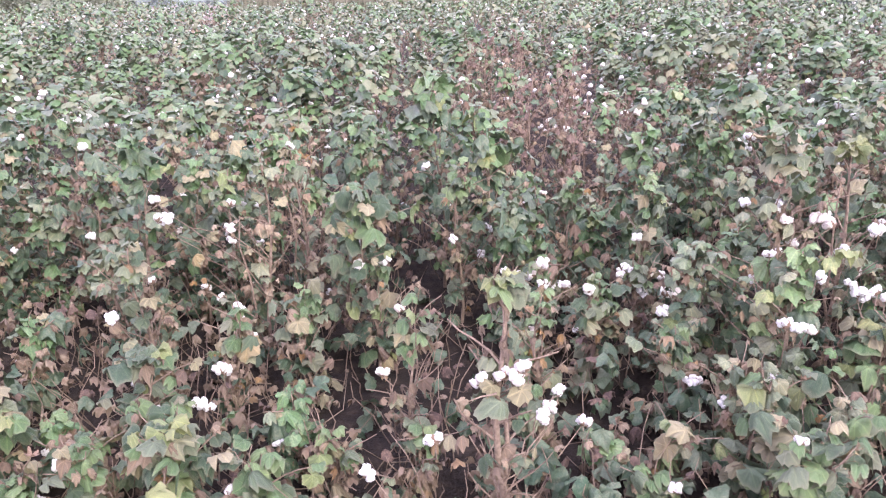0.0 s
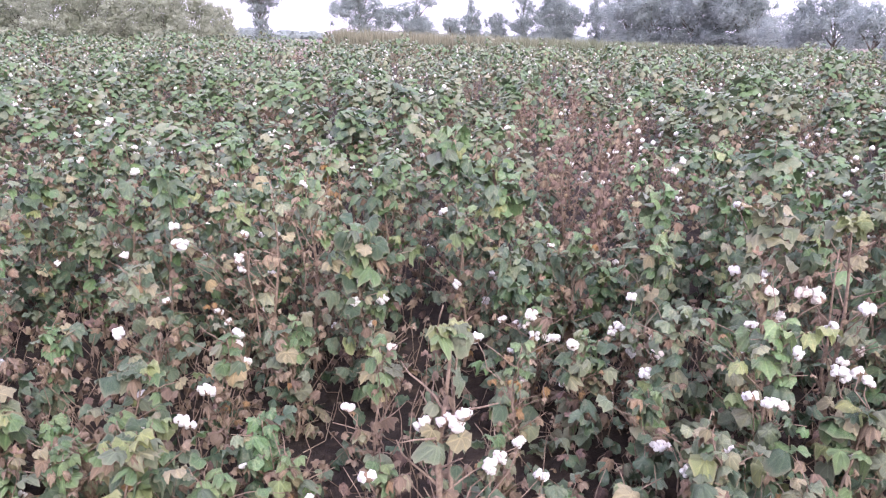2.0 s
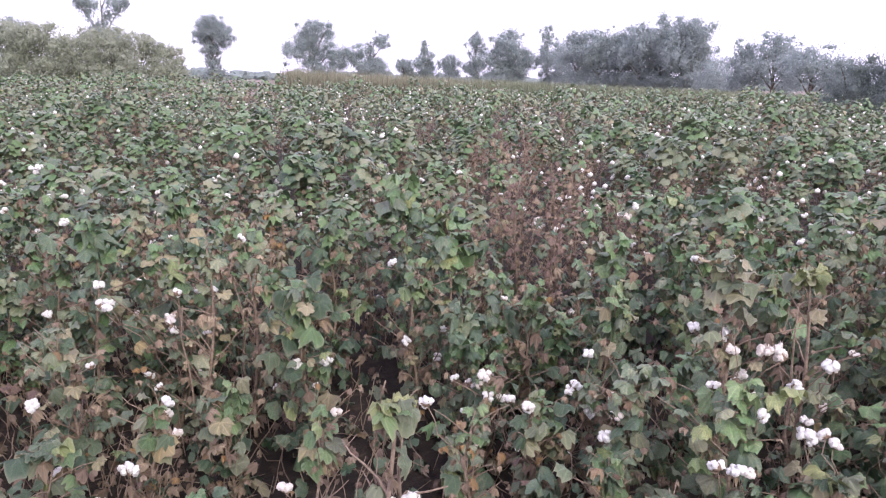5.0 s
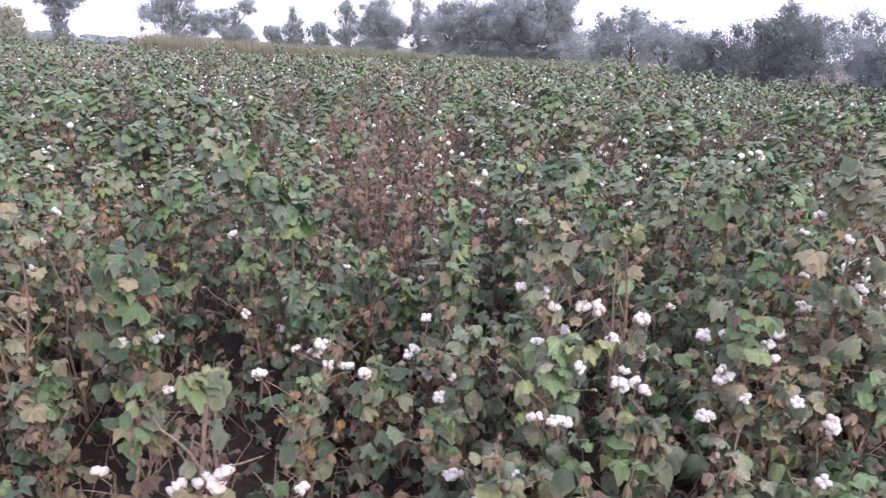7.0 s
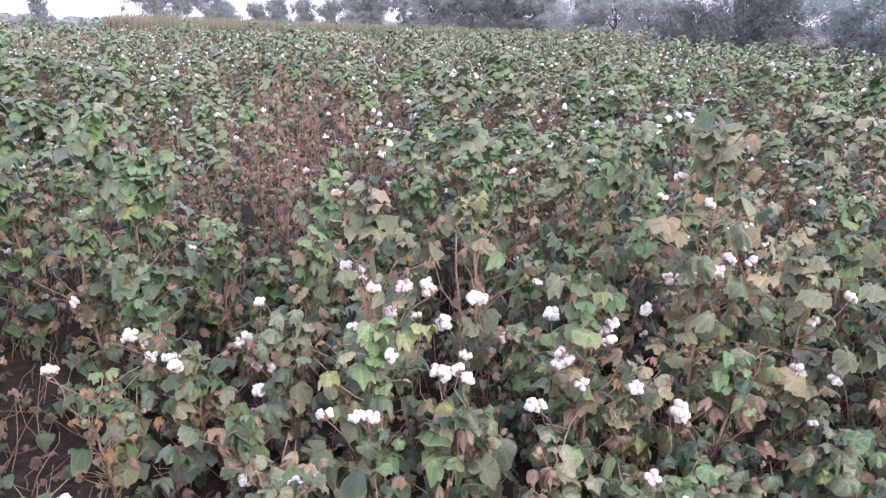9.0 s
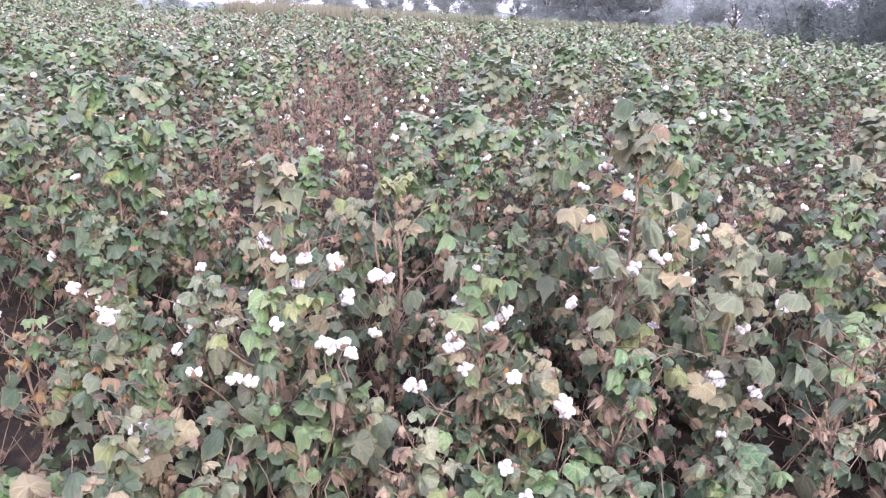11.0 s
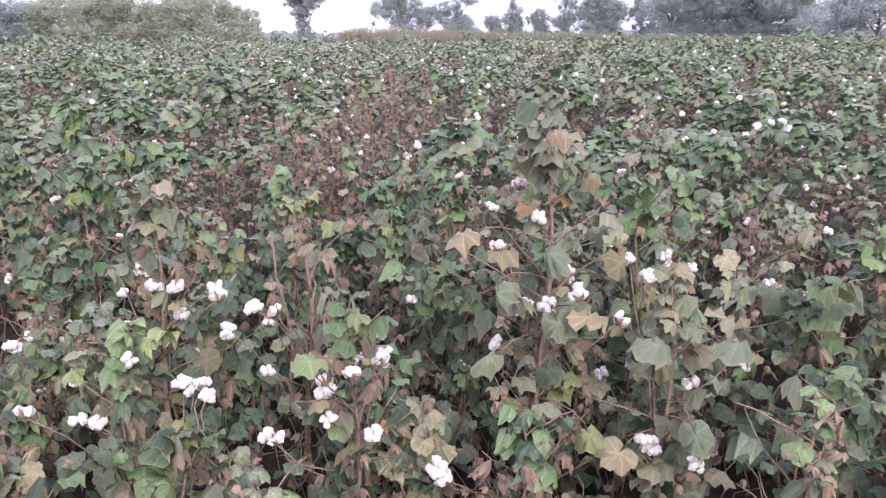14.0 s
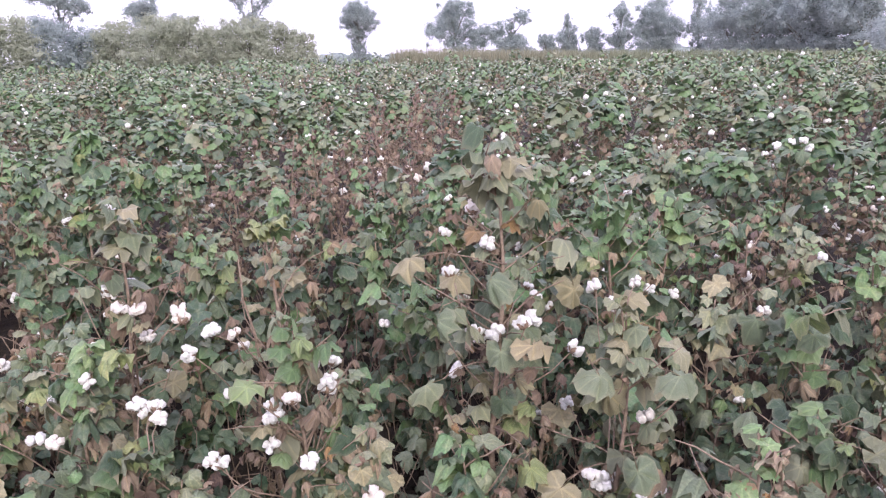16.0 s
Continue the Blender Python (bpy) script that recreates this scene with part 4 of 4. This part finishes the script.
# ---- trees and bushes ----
# haze is put into these leaf colours: paler and bluer than the leaves themselves
HAZED_GREEN = leaf_material("hazed_tree_foliage", [(0.0, (0.350, 0.412, 0.408)), (0.5, (0.408, 0.468, 0.460)), (1.0, (0.468, 0.524, 0.506))], (0.292, 0.332, 0.308), island=True, spot_scale=0.8, glow=0.5, rough=0.9, gloss=0.05)
HAZED_DARK_GREEN = leaf_material("hazed_dark_foliage", [(0.0, (0.237, 0.282, 0.273)), (0.5, (0.289, 0.336, 0.320)), (1.0, (0.339, 0.390, 0.360))], (0.214, 0.251, 0.233), island=True, spot_scale=0.8, glow=0.5, rough=0.9, gloss=0.05)
# olive leaves lightened, with the haze over the thicket in their colour
HAZED_OLIVE = leaf_material("hazed_olive_foliage", [(0.0, (0.395, 0.432, 0.338)), (0.5, (0.460, 0.492, 0.388)), (1.0, (0.530, 0.552, 0.438))], (0.310, 0.330, 0.245), island=True, spot_scale=0.8, glow=0.5, rough=0.9, gloss=0.05)


def tree(name, x, y, blobs, mat, label, category, leaf=0.28, dense=1.0, trunk=0.16, seed=0):
    """A trunk with limbs and a crown of leaf sprays; blobs: (dx, dy, height, half width, half height)."""
    r = random.Random(seed + round(x * 17 + y * 31 + 9000))
    root = tagged(new(name), label, category)
    root.location = (x, y, rise(y))
    low = min(b[2] for b in blobs)
    high = max(b[2] + 0.5 * b[4] for b in blobs)
    pieces = [tube([(0, 0, -0.1), (r.uniform(-0.1, 0.1), 0, low * 0.5), (r.uniform(-0.15, 0.15), 0.1, low), (0, 0, high)], [trunk, trunk * 0.8, trunk * 0.65, trunk * 0.12], 7)]
    for b in blobs:
        for k in range(3):
            q = Vector((b[0] + r.uniform(-0.6, 0.6) * b[3], b[1] + r.uniform(-0.6, 0.6) * b[3], b[2] + r.uniform(-0.3, 0.7) * b[4]))
            a = Vector((0, 0, max(0.25 * low, min(high, q.z - 0.8 * math.hypot(q.x, q.y)) * r.uniform(0.6, 0.95))))
            pieces.append(tube([a, a.lerp(q, 0.5) + Vector((0, 0, 0.15)), q], [trunk * 0.45, trunk * 0.28, trunk * 0.08], 5))
    v, f = joined(pieces)
    child("trunk", mesh_of("trunk", v, f, [BARK]), root)
    verts, faces = [], []
    tufts = []
    for b in blobs:
        for k in range(26):
            d = Vector((r.gauss(0, 1), r.gauss(0, 1), r.gauss(0.15, 1))).normalized() * r.uniform(0.40, 1.0)
            q = r.uniform(0.10, 0.34)
            tufts.append((b[0] + d.x * b[3], b[1] + d.y * b[3], b[2] + d.z * b[4], b[3] * q, max(b[4], 0.7 * b[3]) * q * r.uniform(0.8, 1.3)))
        tufts.append((b[0], b[1], b[2], b[3] * 0.66, b[4] * 0.66))
    for b in tufts:
        z = max(b[2], 0.75 * b[4])
        v, f = lump(r, (b[0], b[1], z), (b[3] * 0.4, b[3] * 0.4, b[4] * 0.4), 1 if b[3] < 0.8 else 2, 0.6)
        o = len(verts)
        verts += v
        faces += [tuple(k + o for k in q) for q in f]
        area = 12.6 * b[3] * b[3] * (b[4] / b[3]) ** 0.66
        for k in range(max(24, round(dense * area / (0.30 * leaf * leaf)))):
            d = Vector((r.gauss(0, 1), r.gauss(0, 1), r.gauss(0, 1))).normalized()
            out = d * r.uniform(0.30, 1.0) ** 0.5 * r.choice((0.8, 1, 1.1, 1.3, 1.6, 2.1))
            p = Vector((b[0] + out.x * b[3], b[1] + out.y * b[3], max(0.05, z + out.z * b[4])))
            # leaf sprays face outwards from their tuft
            m = d.to_track_quat("Z", "Y").to_matrix() @ Euler((r.uniform(-0.6, 0.6), r.uniform(-0.6, 0.6), r.uniform(0, 6.28))).to_matrix()
            s = leaf * r.uniform(0.6, 1.2)
            o = len(verts)
            verts += [p + m @ Vector(q) * s for q in ((-0.5, -0.1, 0), (0.15, -0.38, 0.05), (0.4, 0.42, 0))]
            faces.append((o, o + 1, o + 2))
    child("crown", mesh_of("crown", verts, faces, [mat], smooth=False), root)
    return root


def away(bearing, dist):
    """A place by its bearing in degrees right of straight ahead, and its distance."""
    return 0.4 + dist * math.sin(radians(bearing)), 0.37 + dist * math.cos(radians(bearing))


FAR_LABEL = "hazy grey-green tree with a leafy uneven crown"
x, y = away(-19.9, 113)
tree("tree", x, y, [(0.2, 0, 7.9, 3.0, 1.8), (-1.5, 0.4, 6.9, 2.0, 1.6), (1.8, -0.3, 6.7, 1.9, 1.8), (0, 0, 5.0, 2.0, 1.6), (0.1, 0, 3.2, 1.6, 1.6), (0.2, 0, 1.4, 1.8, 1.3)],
     HAZED_GREEN, "lone tall tree with a drooping rounded crown", "tree", 0.21, 0.6, 0.32)
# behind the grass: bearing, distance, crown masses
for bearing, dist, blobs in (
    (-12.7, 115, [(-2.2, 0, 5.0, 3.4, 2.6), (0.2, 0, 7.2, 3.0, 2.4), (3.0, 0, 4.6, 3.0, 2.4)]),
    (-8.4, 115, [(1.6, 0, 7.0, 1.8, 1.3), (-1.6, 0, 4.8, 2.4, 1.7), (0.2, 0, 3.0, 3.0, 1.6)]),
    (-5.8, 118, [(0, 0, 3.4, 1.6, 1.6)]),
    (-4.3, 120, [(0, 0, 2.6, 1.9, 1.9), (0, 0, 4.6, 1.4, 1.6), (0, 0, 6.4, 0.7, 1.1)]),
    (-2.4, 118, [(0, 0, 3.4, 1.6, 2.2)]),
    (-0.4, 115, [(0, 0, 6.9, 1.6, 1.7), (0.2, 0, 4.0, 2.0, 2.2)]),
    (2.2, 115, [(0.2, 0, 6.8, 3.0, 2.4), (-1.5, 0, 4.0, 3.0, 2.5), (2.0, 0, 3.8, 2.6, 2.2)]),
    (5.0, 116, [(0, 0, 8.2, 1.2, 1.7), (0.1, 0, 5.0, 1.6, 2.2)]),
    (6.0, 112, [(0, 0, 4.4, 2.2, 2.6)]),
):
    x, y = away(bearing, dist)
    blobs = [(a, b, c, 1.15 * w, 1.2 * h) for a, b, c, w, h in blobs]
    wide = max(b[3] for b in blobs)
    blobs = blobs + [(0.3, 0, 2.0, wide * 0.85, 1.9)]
    tree("tree", x, y, blobs, HAZED_GREEN, FAR_LABEL, "tree", 0.21, 0.45, 0.24, 3)
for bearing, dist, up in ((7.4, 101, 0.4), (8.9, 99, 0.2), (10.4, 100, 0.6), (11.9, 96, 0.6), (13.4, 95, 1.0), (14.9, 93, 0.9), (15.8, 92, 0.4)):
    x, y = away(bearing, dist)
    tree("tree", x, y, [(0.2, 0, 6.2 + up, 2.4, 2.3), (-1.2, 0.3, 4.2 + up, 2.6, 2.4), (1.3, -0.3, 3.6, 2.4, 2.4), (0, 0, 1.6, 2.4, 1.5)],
         HAZED_GREEN, "tall dense tree standing in a close row", "tree", 0.21, 0.45, 0.26, round(bearing))
for bearing, dist, blobs in (
    (17.3, 82, [(0, 0, 2.0, 2.4, 1.7)]),
    (19.0, 63, [(0, 0, 3.9, 1.2, 1.2), (-0.3, 0, 2.3, 1.8, 1.8)]),
    (21.0, 62, [(0.2, 0, 4.2, 1.7, 1.4), (-0.8, 0, 2.6, 1.8, 1.7), (1.3, 0, 2.4, 1.8, 1.7)]),
    (23.4, 56, [(0, 0, 2.6, 2.3, 1.6), (1.4, 0, 2.0, 2.0, 1.6)]),
):
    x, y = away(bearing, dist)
    tree("tree", x, y, blobs, HAZED_GREEN, "low grey-green tree at the field's side", "tree", 0.16, 0.46, 0.16, 5)
for bearing, dist, blobs in (
    (25.8, 33, [(0, 0, 1.7, 1.2, 1.3)]),
    (28.0, 33, [(0, 0, 1.8, 1.5, 1.4), (0.8, 0, 1.2, 1.4, 1.1)]),
    (30.4, 32, [(0, 0, 2.0, 1.4, 1.4), (-0.6, 0, 1.2, 1.4, 1.1)]),
    (31.6, 32, [(0, 0, 3.0, 1.1, 1.0), (0.3, 0, 2.0, 1.5, 1.6)]),
    (33.4, 31, [(0, 0, 2.5, 1.1, 1.0), (-0.3, 0, 1.6, 1.4, 1.4)]),
):
    x, y = away(bearing, dist)
    tree("tree", x, y, blobs, HAZED_DARK_GREEN, "dark green bushy tree close by the field", "tree", 0.070, 0.36, 0.11, 7)
for bearing, dist, top in ((36.6, 26, 3.0), (39.8, 25, 2.9), (42.6, 24, 2.6)):
    x, y = away(bearing, dist)
    tree("bush", x, y, [(0, 0, top * 0.72, 1.3, top * 0.38), (0.5, 0, top * 0.35, 1.4, top * 0.36)], HAZED_GREEN, "grey-green bush at the field's side", "bush", 0.070, 0.40, 0.07, 8)
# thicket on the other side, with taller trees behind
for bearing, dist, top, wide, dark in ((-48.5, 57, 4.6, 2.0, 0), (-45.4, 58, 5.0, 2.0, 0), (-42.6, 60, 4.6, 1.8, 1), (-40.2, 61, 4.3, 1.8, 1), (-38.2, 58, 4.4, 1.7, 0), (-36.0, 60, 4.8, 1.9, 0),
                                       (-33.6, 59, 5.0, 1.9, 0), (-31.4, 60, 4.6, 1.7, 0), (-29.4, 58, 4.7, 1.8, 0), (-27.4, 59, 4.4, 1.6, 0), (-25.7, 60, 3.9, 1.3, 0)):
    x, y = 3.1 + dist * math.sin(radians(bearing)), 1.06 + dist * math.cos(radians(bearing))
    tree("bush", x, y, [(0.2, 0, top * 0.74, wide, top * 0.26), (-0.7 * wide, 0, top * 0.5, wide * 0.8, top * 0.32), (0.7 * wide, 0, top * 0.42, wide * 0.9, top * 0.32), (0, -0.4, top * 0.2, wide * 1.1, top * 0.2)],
         HAZED_GREEN if dark else HAZED_OLIVE, "dull blue-green bush in the thicket" if dark else "dense olive-green bush in the thicket", "bush", 0.16, 0.42, 0.10, 11)
for bearing, dist, blobs in (
    (-41.6, 86, [(0, 0, 8.4, 2.6, 1.7), (1.6, 0, 7.0, 1.8, 1.4), (-1.2, 0, 5.0, 2.0, 1.8)]),
    (-36.2, 86, [(0, 0, 6.8, 2.1, 1.3), (0.2, 0, 4.6, 1.8, 1.8)]),
    (-28.9, 85, [(-1.4, 0, 8.2, 1.5, 1.8), (1.5, 0, 8.0, 1.3, 2.0), (0, 0, 5.2, 2.0, 1.8)]),
    (-34.0, 88, [(0, 0, 5.4, 1.6, 1.5)]),
):
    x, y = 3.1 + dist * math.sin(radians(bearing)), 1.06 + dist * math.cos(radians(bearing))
    tree("tree", x, y, blobs, HAZED_GREEN, "tall open-crowned tree behind the thicket", "tree", 0.21, 0.58, 0.2, 13)

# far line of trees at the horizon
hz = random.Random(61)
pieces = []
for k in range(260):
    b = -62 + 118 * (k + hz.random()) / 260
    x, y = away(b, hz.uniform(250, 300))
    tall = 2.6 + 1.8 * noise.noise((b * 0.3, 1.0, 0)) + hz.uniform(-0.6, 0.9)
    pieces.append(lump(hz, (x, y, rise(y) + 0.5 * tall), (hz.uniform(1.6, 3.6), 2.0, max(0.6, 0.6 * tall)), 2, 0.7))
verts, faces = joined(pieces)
tagged(new("distant_trees", mesh_of("distant_trees", verts, faces, [HAZED_GREEN], smooth=False)), "low hazy line of far trees", "trees", kind="stuff")
